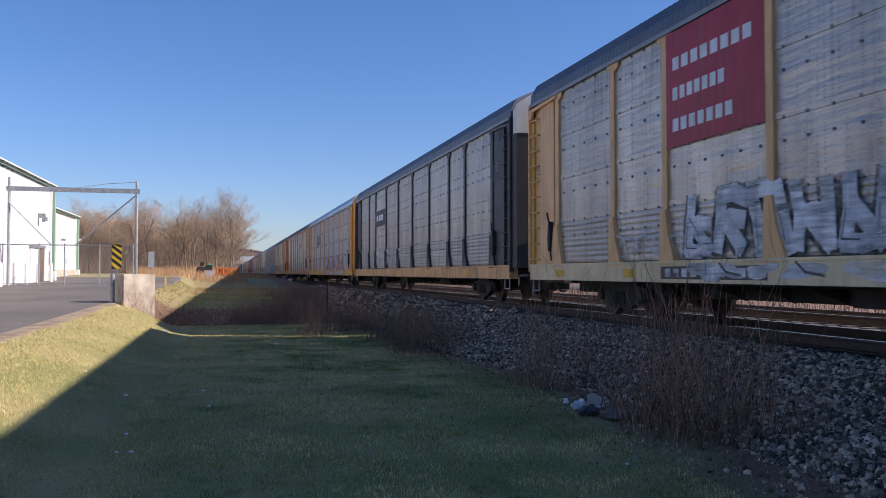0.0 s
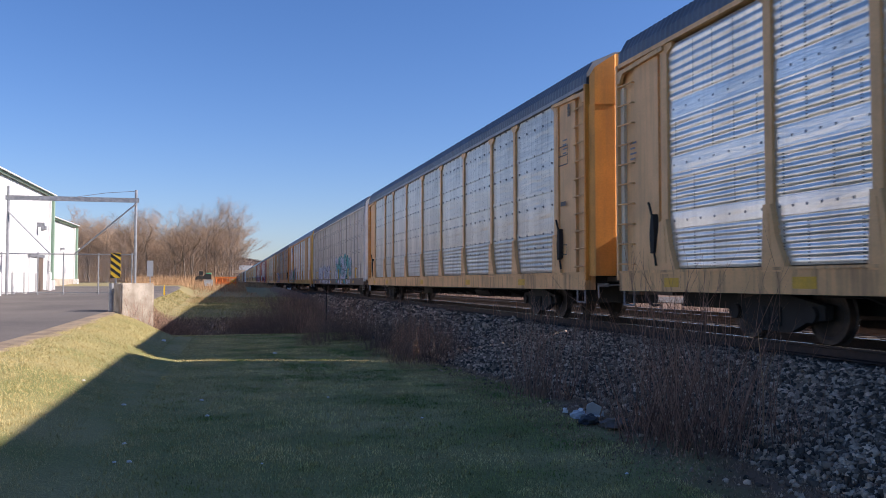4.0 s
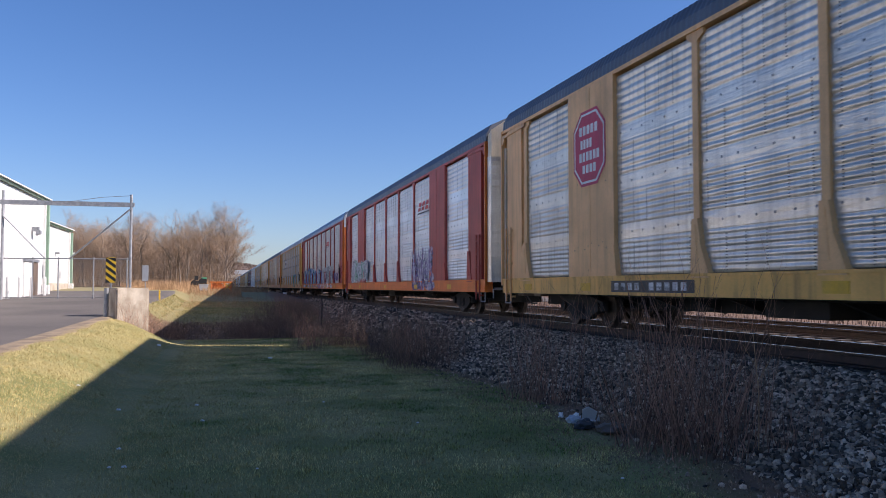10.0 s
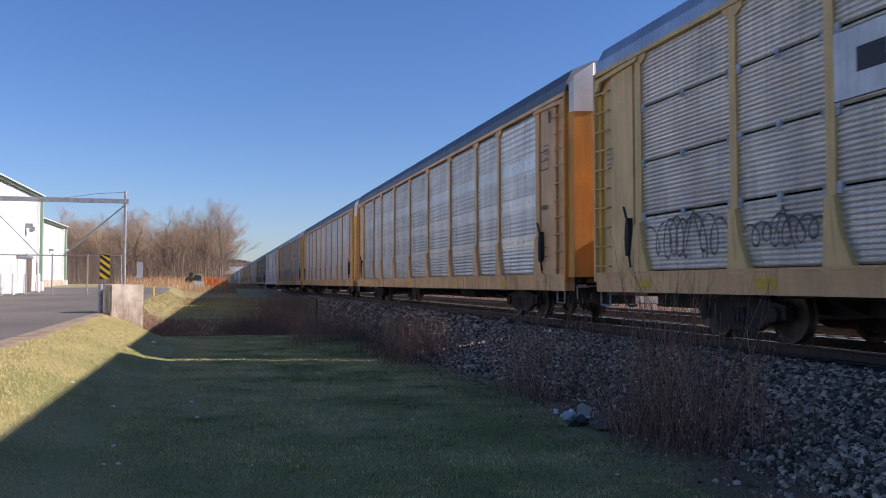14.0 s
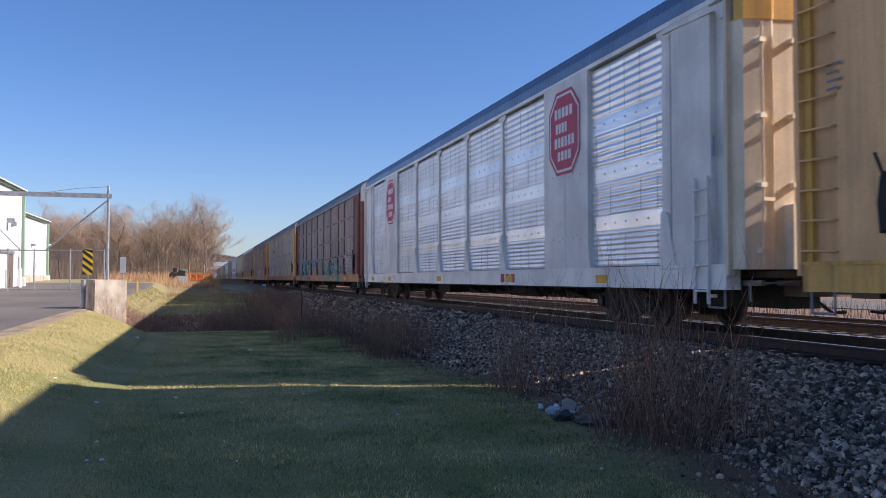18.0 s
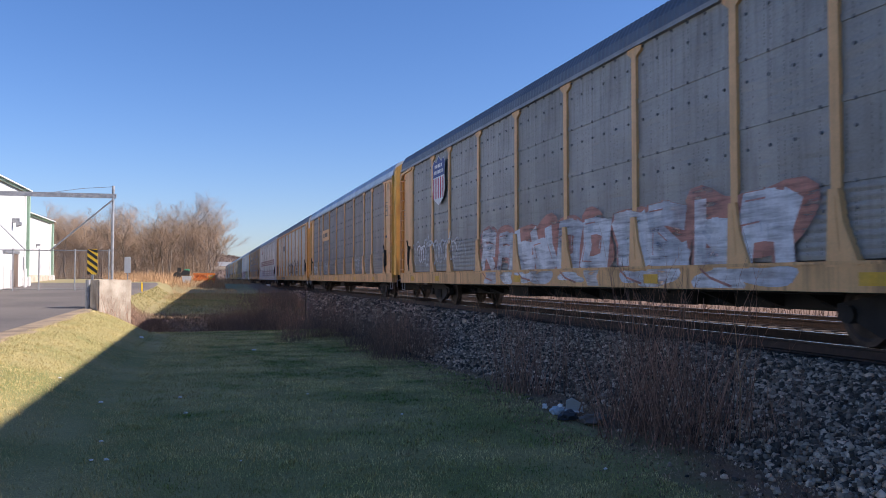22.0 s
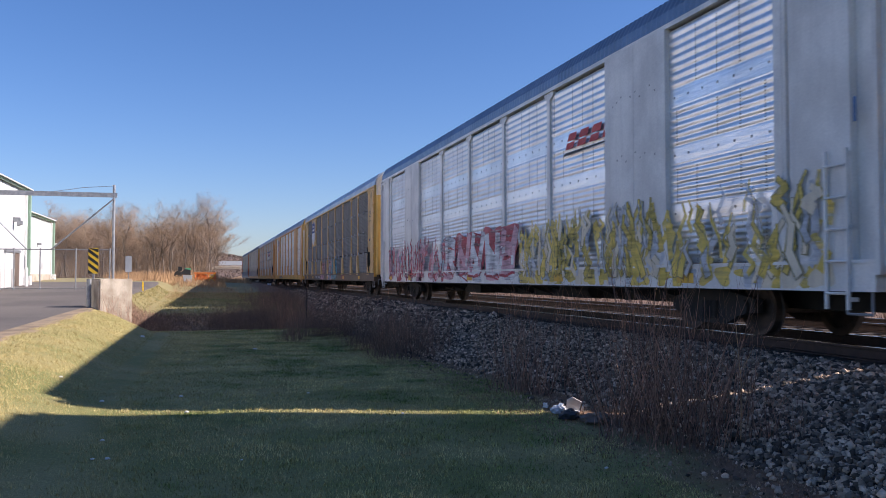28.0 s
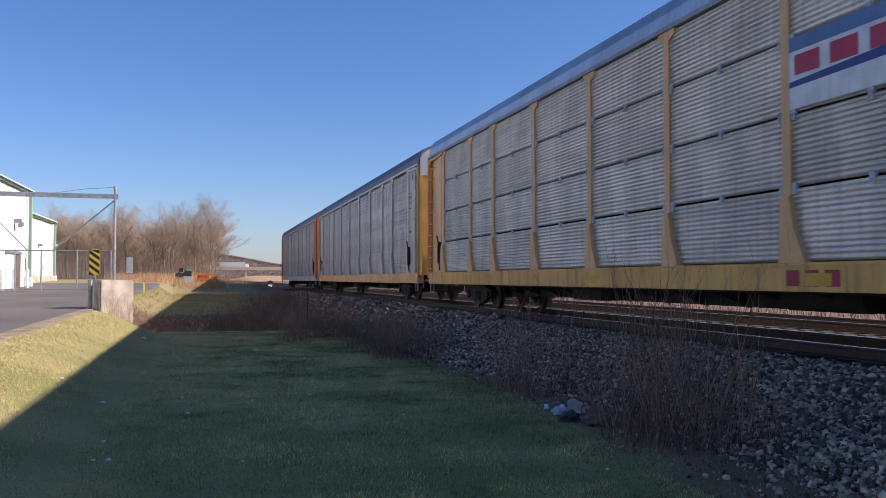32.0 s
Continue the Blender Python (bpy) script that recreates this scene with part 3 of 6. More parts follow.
def hose_shape():
    s = Shape()
    pts = [(-0.35, -HALF - 0.2, 0.72), (-0.40, -HALF - 0.5, 0.55), (-0.38, -HALF - 0.75, 0.40), (-0.30, -HALF - 0.92, 0.42)]
    for a, b in zip(pts, pts[1:]):
        s.rod(a, b, 0.025)
    return s


def lever_shape():
    s = Shape()
    s.rod((-1.40, -HALF - 0.30, 0.80), (-0.45, -HALF - 0.34, 0.86), 0.018)
    s.rod((-0.45, -HALF - 0.34, 0.86), (-0.2, -HALF - 0.62, 0.98), 0.018)
    s.rod((-1.40, -HALF - 0.30, 0.80), (-1.40, -HALF - 0.32, 0.55), 0.018)
    for x in (-1.2, -0.6):
        s.box(x - 0.03, x + 0.03, -HALF - 0.33, -HALF + 0.1, 0.78, 0.86)
    return s


def lock_rod():
    """An upright locking bar with its brackets, standing off an end door."""
    s = Shape()
    s.rod((0, 0, 1.10), (0, 0, 4.60), 0.02)
    for z in (1.25, 2.2, 3.2, 4.3):
        s.box(-0.05, 0.05, -0.03, 0.09, z, z + 0.07)
    s.box(-0.03, 0.16, -0.05, -0.02, 2.0, 2.05)
    return s


def hinge_shape():
    return Shape().box(-1.535, -1.40, -HALF - 0.22, -HALF - 0.06, 0, 0.14)


def step_shape():
    s = Shape()
    for y in (-0.2, 0.2):
        s.rod((-1.50, y, 0.45), (-1.50, y, 0.95), 0.018)
    s.rod((-1.50, -0.2, 0.45), (-1.50, 0.2, 0.45), 0.018)
    return s


def far_side():
    s = Shape()
    for z in (1.05, 2.08, 3.08, 4.08):
        s.box(1.42, 1.50, -HALF, HALF, z, z + 0.985)
    for i in range(10):
        s.box(1.46, 1.55, -HALF + 1.4 + i * 2.65, -HALF + 1.55 + i * 2.65, 1.0, 5.11)
    s.box(1.40, 1.55, -HALF, HALF, 0.72, 1.09)
    return s


class Paintwork:
    """Flat coloured patches on a car's side, in layers, gathered into one mesh with several materials."""

    def __init__(self):
        self.v, self.f, self.m, self.mats, self.coat = [], [], [], [], {}

    def add(self, pts, material, x):
        if material not in self.mats:
            self.mats.append(material)
        # coats of one layer lie over one another
        self.coat[round(x, 4)] = self.coat.get(round(x, 4), 0) + 1
        x -= 1.5e-5 * (self.coat[round(x, 4)] % 120)
        b = len(self.v)
        cy, cz = sum(p[0] for p in pts) / len(pts), sum(p[1] for p in pts) / len(pts)
        self.v += [(x, p, q) for p, q in pts] + [(x, cy, cz)]
        n = len(pts)
        for i in range(n):
            self.f.append((b + i, b + (i + 1) % n, b + n))
            self.m.append(self.mats.index(material))

    def stroke(self, line, width, material, x):
        for (a, b), (c, d) in zip(line, line[1:]):
            l = math.hypot(c - a, d - b) or 1
            u, w = -(d - b) / l * width / 2, (c - a) / l * width / 2
            e, g = (c - a) / l * width / 3, (d - b) / l * width / 3
            self.add([(a + u - e, b + w - g), (c + u + e, d + w + g), (c - u + e, d - w + g), (a - u - e, b - w - g)], material, x)

    def put(self, name, car, label=""):
        me = bpy.data.meshes.new(name)
        me.from_pydata(self.v, [], self.f)
        for m in self.mats:
            me.materials.append(M[m])
        for p, i in zip(me.polygons, self.m):
            p.material_index = i
        me.update()
        return tagged(part(name, me, car, label), kind="stuff")


def blob(rng, cy, cz, w, h, wild=0.14, n=22):
    a1, a2, p1, p2 = rng.uniform(0.3, 1) * wild, rng.uniform(0.3, 1) * wild, rng.uniform(0, 6.3), rng.uniform(0, 6.3)
    out = []
    for i in range(n):
        t = 2 * math.pi * i / n
        c, s = math.cos(t), math.sin(t)
        r = 1 / (abs(c) ** 3.2 + abs(s) ** 3.2) ** (1 / 3.2)
        r *= 1 + a1 * math.sin(2 * t + p1) + a2 * math.sin(3 * t + p2)
        out.append((cy + r * c * w / 2, cz + r * s * h / 2))
    return out


def graffiti(car, d0, d1, z0, z1, fills, outline="g_black", n=6, seed=1, style="letters", off=0.0, line_w=0.035):
    """Spray-painted lettering-like shapes between two distances from the car's rear edge."""
    rng = random.Random(seed)
    pw = Paintwork()
    y0, y1 = HALF - d1, HALF - d0
    w = (y1 - y0) / n
    if style == "scribble":
        # thin looping handwriting-like line
        for i in range(n):
            c0, up, ph, loops = y0 + w * i, rng.uniform(0.45, 0.9), rng.uniform(0, 6.3), rng.choice((1, 2, 2, 3))
            line = []
            for j in range(26):
                f = j / 25
                a = ph + 2 * math.pi * loops * f
                line.append((c0 + w * (f + 0.30 * math.sin(a)), z0 + (z1 - z0) * (0.5 + 0.48 * up * math.cos(a) + 0.05 * math.sin(5 * f + ph))))
            pw.stroke(line, line_w * rng.uniform(0.8, 1.2), fills[i % len(fills)], -1.517 - off)
            if i % 3 == 1:
                pw.stroke([(c0, z0 + 0.1), (c0 + w * 0.5, z1), (c0 + w * 0.9, z0 + 0.25)], line_w, fills[i % len(fills)], -1.517 - off)
        pw.put("graffiti", car, "sprayed line graffiti")
        return
    if style == "wild":
        for i in range(n * 13):
            cy, cz = rng.uniform(y0, y1), rng.uniform(z0, z1 - 0.1)
            h, lean, t = rng.uniform(0.3, 0.8) * (z1 - z0), rng.uniform(-0.35, 0.35), rng.uniform(0.05, 0.17)
            top = z1 - 0.25 * (z1 - z0) * rng.random()
            zt, zb = min(top, cz + h / 2), max(z0, cz - h / 2)
            bend = rng.uniform(-0.14, 0.14)
            curve = [(cy - lean * h / 2, zb), (cy - lean * h / 5 + bend, zb * 0.7 + zt * 0.3), (cy + lean * h / 5 - bend, zb * 0.3 + zt * 0.7), (cy + lean * h / 2, zt)]
            layer = -1.5135 - 0.0004 * (i % 24) - off
            for (p, q), (u, v), f in zip(curve, curve[1:], (1.0, 0.85, 0.55)):
                if i % 2:
                    pw.stroke([(p, q), (u, v)], (t + 0.05) * f, outline, layer - 0.0001)
                pw.stroke([(p, q), (u, v)], t * f, fills[i % len(fills)], layer - 0.0003)
            if i % 4 == 0 and z0 < 1.15:
                run = [(p, min(1.052, max(0.745, q))) for p, q in blob(rng, cy, 0.92, rng.uniform(0.2, 0.6), rng.uniform(0.15, 0.45), 0.3)]
                pw.add(run, fills[(i + 1) % len(fills)], -1.5535)
        pw.put("graffiti", car, "sprayed jagged graffiti")
        return
    for i in range(n):
        cy = y0 + w * (i + 0.5) + rng.uniform(-0.08, 0.08) * w
        lo, hi = z0 + rng.uniform(0, 0.08) * (z1 - z0), z1 - rng.uniform(0, 0.14) * (z1 - z0)
        t, lean = w * rng.uniform(0.22, 0.31), rng.uniform(-0.12, 0.12) * w
        e, h = w * 0.33, hi - lo - 0.8 * t
        lo += 0.4 * t

        def at(u, v):
            return (cy + u * e + lean * (v - 0.5) * 2 + 0.05 * w * math.sin(3 * v + i), lo + v * h)

        if outline not in ("g_black", "g_white"):
            # a sprayed cloud behind the letters
            pw.add(blob(rng, cy, (lo + hi) / 2 + rng.uniform(-0.1, 0.15), w * rng.uniform(1.0, 1.4), (hi - lo) * rng.uniform(0.9, 1.25), 0.2), outline, -1.5115 - off)
        bars = [[at(1, 0), at(0.9, 0.5), at(1, 1)]]
        bars += rng.sample([[at(1, 1), at(0, 1.02), at(-1, 0.9)], [at(1, 0.5), at(0, 0.55), at(-0.9, 0.5)], [at(1, 0), at(0, -0.02), at(-1, 0.08)], [at(-1, 0), at(-0.9, 0.5), at(-1, 1)],
                            [at(0.8, 0.6), at(-0.1, 0.3), at(-1, 0)]], 3)
        k = 0.0002 * (i % 2)
        for b in bars:
            pw.stroke([(p + 0.03, q - 0.03) for p, q in b], t + 0.08, outline, -1.5135 - off - k)
        for b in bars:
            pw.stroke(b, t, fills[i % len(fills)], -1.5155 - off - k)
        for b in bars[:3]:
            (p, q), (u, v) = b[0], b[1]
            pw.stroke([(p * 0.75 + u * 0.25, q * 0.75 + v * 0.25), ((p + u) / 2, (q + v) / 2)], t * 0.55, fills[(i + 1) % len(fills)], -1.5175 - off - k)
            pw.stroke([(p + t * 0.25, q + t * 0.2), (u + t * 0.25, v + t * 0.2)], 0.025, "g_white" if i % 2 else outline, -1.5195 - off - k)
        for _ in range(2):
            dy, dz = cy + rng.uniform(-0.4, 0.4) * w, lo + rng.random() * h
            pw.stroke([(dy, dz), (dy + rng.uniform(-0.06, 0.06), dz - rng.uniform(0.15, 0.4))], 0.03, fills[(i + 2) % len(fills)], -1.5205 - off - k)
        # runs and fills on the sill below
        if z0 < 1.15:
            run = [(p, min(1.052, max(0.745, q))) for p, q in blob(rng, cy + rng.uniform(-0.2, 0.2) * w, 0.92, w * rng.uniform(0.5, 1.0), rng.uniform(0.15, 0.5), 0.3)]
            pw.add(run, fills[(i + 2) % len(fills)], -1.5535)
            if i % 2:
                pw.stroke([(cy - w * 0.3, 0.76 + 0.1 * rng.random()), (cy + w * 0.1, 0.9), (cy + w * 0.3, 1.04)], 0.04, outline, -1.5555)
    pw.put("graffiti", car, "spray-painted lettering-like graffiti")


def box_of(d0, d1, z0, z1):
    return [(HALF - d1, z0), (HALF - d0, z0), (HALF - d0, z1), (HALF - d1, z1)]


def shield(c, w, z0, z1, k=1.0):
    h, m = (z1 - z0) * k, (z0 + z1) / 2
    out = [(-0.5, 0.34), (-0.36, 0.44), (-0.2, 0.38), (0, 0.5), (0.2, 0.38), (0.36, 0.44), (0.5, 0.34), (0.43, 0.12), (0.5, -0.15), (0.38, -0.36), (0, -0.5), (-0.38, -0.36), (-0.5, -0.15), (-0.43, 0.12)]
    return [(c + a * w * k, m + b * h) for a, b in out]


def billboard(car, kind, d0, d1, z0, z1):
    """The owner's painted sign on a panel, as plain shapes in its colours."""
    pw = Paintwork()
    ya, yb = HALF - d1, HALF - d0
    c, w, h = (ya + yb) / 2, yb - ya, z1 - z0

    def rows(spec, material, x):
        for f0, f1, g0, g1, n in spec:
            for i in range(n):
                a = yb - w * (f0 + (f1 - f0) * i / n)
                b = yb - w * (f0 + (f1 - f0) * (i + 0.72) / n)
                pw.add([(b, z0 + h * g0), (a, z0 + h * g0), (a, z0 + h * g1), (b, z0 + h * g1)], material, x)

    if kind == "red_board":
        pw.add(box_of(d0, d1, z0, z1), "logo_red", -1.516)
        rows([(0.08, 0.92, 0.66, 0.77, 8), (0.08, 0.66, 0.40, 0.51, 7), (0.08, 0.74, 0.13, 0.24, 7)], "board_white", -1.519)
    elif kind == "pale_board":
        pw.add(box_of(d0, d1, z0, z1), "g_silver", -1.516)
        rows([(0.1, 0.9, 0.2, 0.4, 6), (0.1, 0.9, 0.55, 0.8, 5)], "faded", -1.519)
    elif kind in ("black_board", "tan_board", "white_board"):
        ink = {"black_board": "board_white", "tan_board": "board_black", "white_board": "board_black"}[kind]
        pw.add(box_of(d0, d1, z0, z1), {"black_board": "board_black", "tan_board": "tan", "white_board": "board_white"}[kind], -1.516)
        rows([(0.14, 0.86, 0.34, 0.70, 3)], ink, -1.519)
    elif kind == "octagon":
        for k, m, x in ((1.0, "logo_crimson", -1.566), (0.93, "board_white", -1.568), (0.87, "logo_crimson", -1.570)):
            a, b = w * k / 2, h * k / 2
            pw.add([(c - a, z0 + h / 2 - b * 0.55), (c - a * 0.5, z0 + h / 2 - b), (c + a * 0.5, z0 + h / 2 - b), (c + a, z0 + h / 2 - b * 0.55),
                    (c + a, z0 + h / 2 + b * 0.55), (c + a * 0.5, z0 + h / 2 + b), (c - a * 0.5, z0 + h / 2 + b), (c - a, z0 + h / 2 + b * 0.55)], m, x)
        rows([(0.2, 0.8, 0.68, 0.80, 5), (0.24, 0.62, 0.50, 0.62, 4), (0.2, 0.85, 0.33, 0.45, 6), (0.3, 0.75, 0.17, 0.28, 4)], "board_white", -1.572)
    elif kind == "shield":
        pw.add(box_of(d0 - 0.14, d1 + 0.14, z0 - 0.08, 5.06), "olive", -1.517)
        pw.add(shield(c, w, z0, z1), "board_white", -1.566)
        pw.add([(a, max(b, z0 + h * 0.5)) for a, b in shield(c, w, z0, z1, 0.95)], "logo_navy", -1.568)
        rows([(0.2, 0.8, 0.72, 0.80, 5), (0.16, 0.84, 0.57, 0.65, 7)], "board_white", -1.570)
    elif kind == "flag_shield":
        pw.add(shield(c, w, z0, z1), "board_white", -1.566)
        pw.add([(a, max(b, z0 + h * 0.58)) for a, b in shield(c, w, z0, z1, 0.97)], "logo_navy", -1.568)
        for i in range(5):
            f = 0.12 + i * 0.18
            pw.add([(ya + w * f, z0 + h * 0.14), (ya + w * (f + 0.085), z0 + h * 0.14), (ya + w * (f + 0.085), z0 + h * 0.56), (ya + w * f, z0 + h * 0.56)], "logo_crimson", -1.568)
        rows([(0.2, 0.8, 0.76, 0.83, 5), (0.14, 0.86, 0.64, 0.71, 7)], "board_white", -1.570)
    elif kind == "red_bars":
        # slanting blocks, each cut by a slit, over a thin dark flash
        for i in range(4):
            a, e = yb - w * (0.25 * i + 0.02), 0.17 * w
            for g0, g1 in ((0.28, 0.58), (0.66, 1.0)):
                k0, k1 = -0.12 * w * g0, -0.12 * w * g1
                pw.add([(a - e + k0, z0 + h * g0), (a + k0, z0 + h * g0), (a + k1, z0 + h * g1), (a - e + k1, z0 + h * g1)], "logo_scarlet", -1.517)
        pw.add([(ya - 0.1, z0 + h * 0.06), (yb, z0), (yb - 0.1, z0 + h * 0.14), (ya - 0.1, z0 + h * 0.12)], "board_black", -1.517)
    elif kind == "blue_board":
        pw.add(box_of(d0, d1, z0, z1), "board_white", -1.516)
        pw.add(box_of(d0, d1, z0 + h * 0.8, z1), "logo_blue", -1.519)
        pw.add([(ya, z0 + h * 0.36), (yb, z0 + h * 0.30), (yb, z0 + h * 0.38), (ya, z0 + h * 0.52)], "logo_navy", -1.519)
        rows([(0.04, 0.98, 0.46, 0.74, 4)], "logo_crimson", -1.521)
    elif kind == "map_board":
        pw.add(box_of(d0, d1, z0, z1), "tan", -1.516)
        pw.add([(ya + w * a, z0 + h * b) for a, b in ((0.2, 0.42), (0.8, 0.36), (0.86, 0.6), (0.8, 0.8), (0.36, 0.9), (0.18, 0.8))], "board_white", -1.519)
        pw.add([(ya + w * a, z0 + h * b) for a, b in ((0.2, 0.42), (0.8, 0.36), (0.84, 0.48), (0.5, 0.53), (0.2, 0.55))], "g_green", -1.521)
    elif kind == "faint_bars":
        rows([(0.0, 1.0, 0.2, 0.8, 8)], "faded", -1.517)
    elif kind == "stripes":
        for z in (1.18, 1.42, 1.68, 2.48, 2.70, 2.92):
            pw.add(box_of(d0, d1, z, z + 0.15), "maroon_stripe", -1.480)
    pw.put("painted_sign", car, {"red_board": "red painted sign with white lettering bars", "octagon": "crimson octagonal painted emblem",
                                 "stripes": "maroon painted stripes"}.get(kind, "painted owner's emblem"))


cars = []


def truck(car, y):
    tr = part("truck", shared("bolster", lambda: Shape().box(-1.0, 1.0, -0.2, 0.2, 0.38, 0.72), M["dark"]), car, at=pose(0, y, 0))
    for m in (-1, 1):
        part("side_frame", shared("side_frame", side_frame, M["dark"]), tr, at=pose(0.98 * m, 0, 0))
        for a in (-0.889, 0.889):
            part("wheel", shared(("wheel", m), lambda: wheel_shape(-m), M["steel"]), tr, at=pose(0.735 * m, a, 0.42))
    for a in (-0.889, 0.889):
        part("axle", shared("axle", lambda: Shape().rod((-0.95, 0, 0), (0.95, 0, 0), 0.08, sides=10), M["steel"]), tr, at=pose(0, a, 0.42))


def autorack(k, style, label, frame_m="tan", panel="panel_grey", roof="roof_slate", sill=None, door="yellow", cap=None, plate=None,
             solid=(), signs=(), tags=(), bar=False, corner=None, bays=BAYS):
    car = thing("autorack_car", TRACK, car_middle(k, 0), 0, label, "railway car", "cars of the train")
    cars.append((k, car))
    fm, pm = M[frame_m], M[panel]
    plate, sill, cap, corner = M[plate or frame_m], M[sill or ("tan_sill" if frame_m == "tan" else frame_m)], M[cap or door], M[corner or door]
    part("roof", shared("roof", roof_shape, M[roof]), car)
    part("underframe", shared("underframe", underframe, M["dark"]), car)
    part("deck", shared("deck", lambda: Shape().box(-1.38, 1.38, -HALF + 0.2, HALF - 0.2, 2.50, 2.56).box(-1.38, 1.38, -HALF + 0.2, HALF - 0.2, 3.95, 4.0), M["dark"]), car)
    part("far_side", shared("far_side", far_side, M["panel_grey"]), car)
    part("side_sill", shared("side_sill", lambda: Shape().box(-1.55, -1.30, -HALF + 0.05, HALF - 0.05, 0.72, 1.06).box(-1.57, -1.30, -HALF + 0.03, HALF - 0.03, 1.055, 1.10), sill), car)
    part("top_rail", shared("top_rail", lambda: Shape().box(-1.545, -1.38, -HALF, HALF, 5.075, 5.155), M["grey_frame"] if style in ("perf", "tier") and frame_m != "olive" else fm), car)
    zf = HALF - sum(bays) / 2
    if style == "rib":
        zf = HALF - 12.6
    # end plates with their ladders, and the corner flanges
    for side in (-1, 1):
        at = pose(0, side * (HALF - zf), 0)
        for nm, make in end_pieces(zf, side, bool(solid)).items():
            part(nm, shared((nm, round(zf, 2), side, bool(solid)), make, plate), car, at=at)
        if solid:
            part("ladder", shared("short_ladder", lambda: ladder_shape(0.50, 2.45, 5, 0.36), plate), car, at=pose(0, side * (HALF - 0.62), 0))
        else:
            for i in range(10):
                part("ladder_rung", shared(("ladder_rung", side), lambda: rung_shape(side), plate), car, at=pose(0, side * HALF, 1.22 + i * 0.385))
        if style != "rib" and not solid:
            part("lever_handle", shared("lever_handle", handle_shape, M["dark"]), car, "dark brake lever", at=pose(0, side * (HALF - zf + 0.34), 0))
    for y, cm in ((-HALF, corner), (HALF, M[frame_m])):
        part("corner_post", shared("corner_post", lambda: Shape().box(-1.565, -1.44, -0.035, 0.035, 0.92, 5.14), cm), car, at=pose(0, y, 0))
        part("stirrup_step", shared("stirrup_step", step_shape, M["grey_frame"]), car, at=pose(0, y + (0.35 if y < 0 else -0.35), 0))
    # both ends: doors, cap, coupler, hose
    for turn in (0, 180):
        m = pose(0, 0 if turn == 0 else -0.12, 0, 0, 0, turn)
        for mirror in (False, True):
            part("end_door", shared(("end_door", mirror), lambda: door_shape(1.02, 4.68, mirror), M[door]), car, at=m)
        for x, d in ((-1.22, 0.39), (-0.72, 0.45)) if k in (3, 15) else ():
            part("lock_rod", shared("lock_rod", lock_rod, M[door]), car, at=m @ pose(x, -HALF - d, 0))
        for z in (1.4, 2.4, 3.4, 4.35) if k == 3 else ():
            part("hinge", shared("hinge", hinge_shape, M["grey_frame"]), car, at=m @ pose(0, 0, z))
        part("end_cap", shared("end_cap", cap_shape, cap), car, at=m)
        part("brake_housing", shared("brake_housing", lambda: Shape().prism([(-0.85, -HALF - 0.56), (-0.25, -HALF - 0.60), (-0.25, -HALF - 0.3), (-0.85, -HALF - 0.25)], 2, 1.02, 1.95), M[door]), car, at=m)
        part("coupler", shared("coupler", coupler_shape, M["brown_grime"]), car, at=m)
        part("uncoupling_lever", shared("uncoupling_lever", lever_shape, M["galv"]), car, at=m)
        part("air_hose", shared("air_hose", hose_shape, M["black"]), car, at=m)
    if bar:
        part("latch_bar", shared("latch_bar", lambda: Shape().box(-1.05, 0.5, -HALF - 0.40, -HALF - 0.26, 3.82, 4.02), M["dark"]), car, "black latch bar")
    # bays and posts
    y = -sum(bays) / 2 if style != "rib" else -12.6
    edges = [y]
    for w in bays:
        edges.append(edges[-1] + w)
    if style == "rib":
        n = 21
        w = 25.2 / n
        for i in range(n):
            c = edges[0] + w * (i + 0.5)
            part("panel", shared(("panel", "rib"), lambda: Shape().box(-1.465, -1.40, -w / 2, w / 2, 1.08, 5.08), pm), car, at=pose(0, c, 0))
            tagged(part("vent_row", shared(("vent_row", "rib"), lambda: vent_rows(w - 0.2), M["stencil"]), car, at=pose(0, c, 0)), kind="stuff")
            part("post", shared(("post", "rib"), lambda: Shape().box(-1.51, -1.44, -0.05, 0.05, 0.80, 5.09), fm), car, at=pose(0, c - w / 2, 0))
    for i in range(len(bays) if style != "rib" else 0):
        a, b = edges[i], edges[i + 1]
        c, w = (a + b) / 2, round(b - a - 0.05, 2)
        at = pose(0, c, 0)
        j = 8 - i
        if j in solid:
            part("solid_panel", shared(("solid_panel", w), lambda: Shape().box(-1.555, -1.40, -w / 2 - 0.1, w / 2 + 0.1, 1.08, 5.10)
                 .box(-1.562, -1.55, -0.02, 0.02, 1.1, 5.05).prism([(-w / 2 - 0.1, 1.7), (-w / 2 + 0.05, 1.7), (-w / 2 - 0.02, 1.06), (-w / 2 - 0.22, 1.06)], 0, -1.57, -1.45), fm), car, at=at)
        elif style == "tier":
            for z0, z1 in ((1.12, 2.085), (2.12, 3.07), (3.10, 4.08), (4.11, 5.065)):
                part("panel", shared(("panel", w, "tier", z0), lambda: tier_panel(w, z0, z1), pm), car, at=at)
            tagged(part("panel_clip", shared(("panel_clip", w), lambda: clip_shape(w), M["g_silver"]), car, at=at), kind="stuff")
        elif style == "corr":
            part("panel", shared(("panel", w, "corr"), lambda: corr_panel(w), pm), car, at=at)
            tagged(part("bolts", shared(("bolts", w, "corr"), lambda: corr_bolts(w), M["grey_frame"]), car, at=at), kind="stuff")
            tagged(part("punched_pattern", shared(("punched_pattern", w, "corr_holes"), lambda: corr_holes(w), M["slot"]), car, at=at), kind="stuff")
        else:
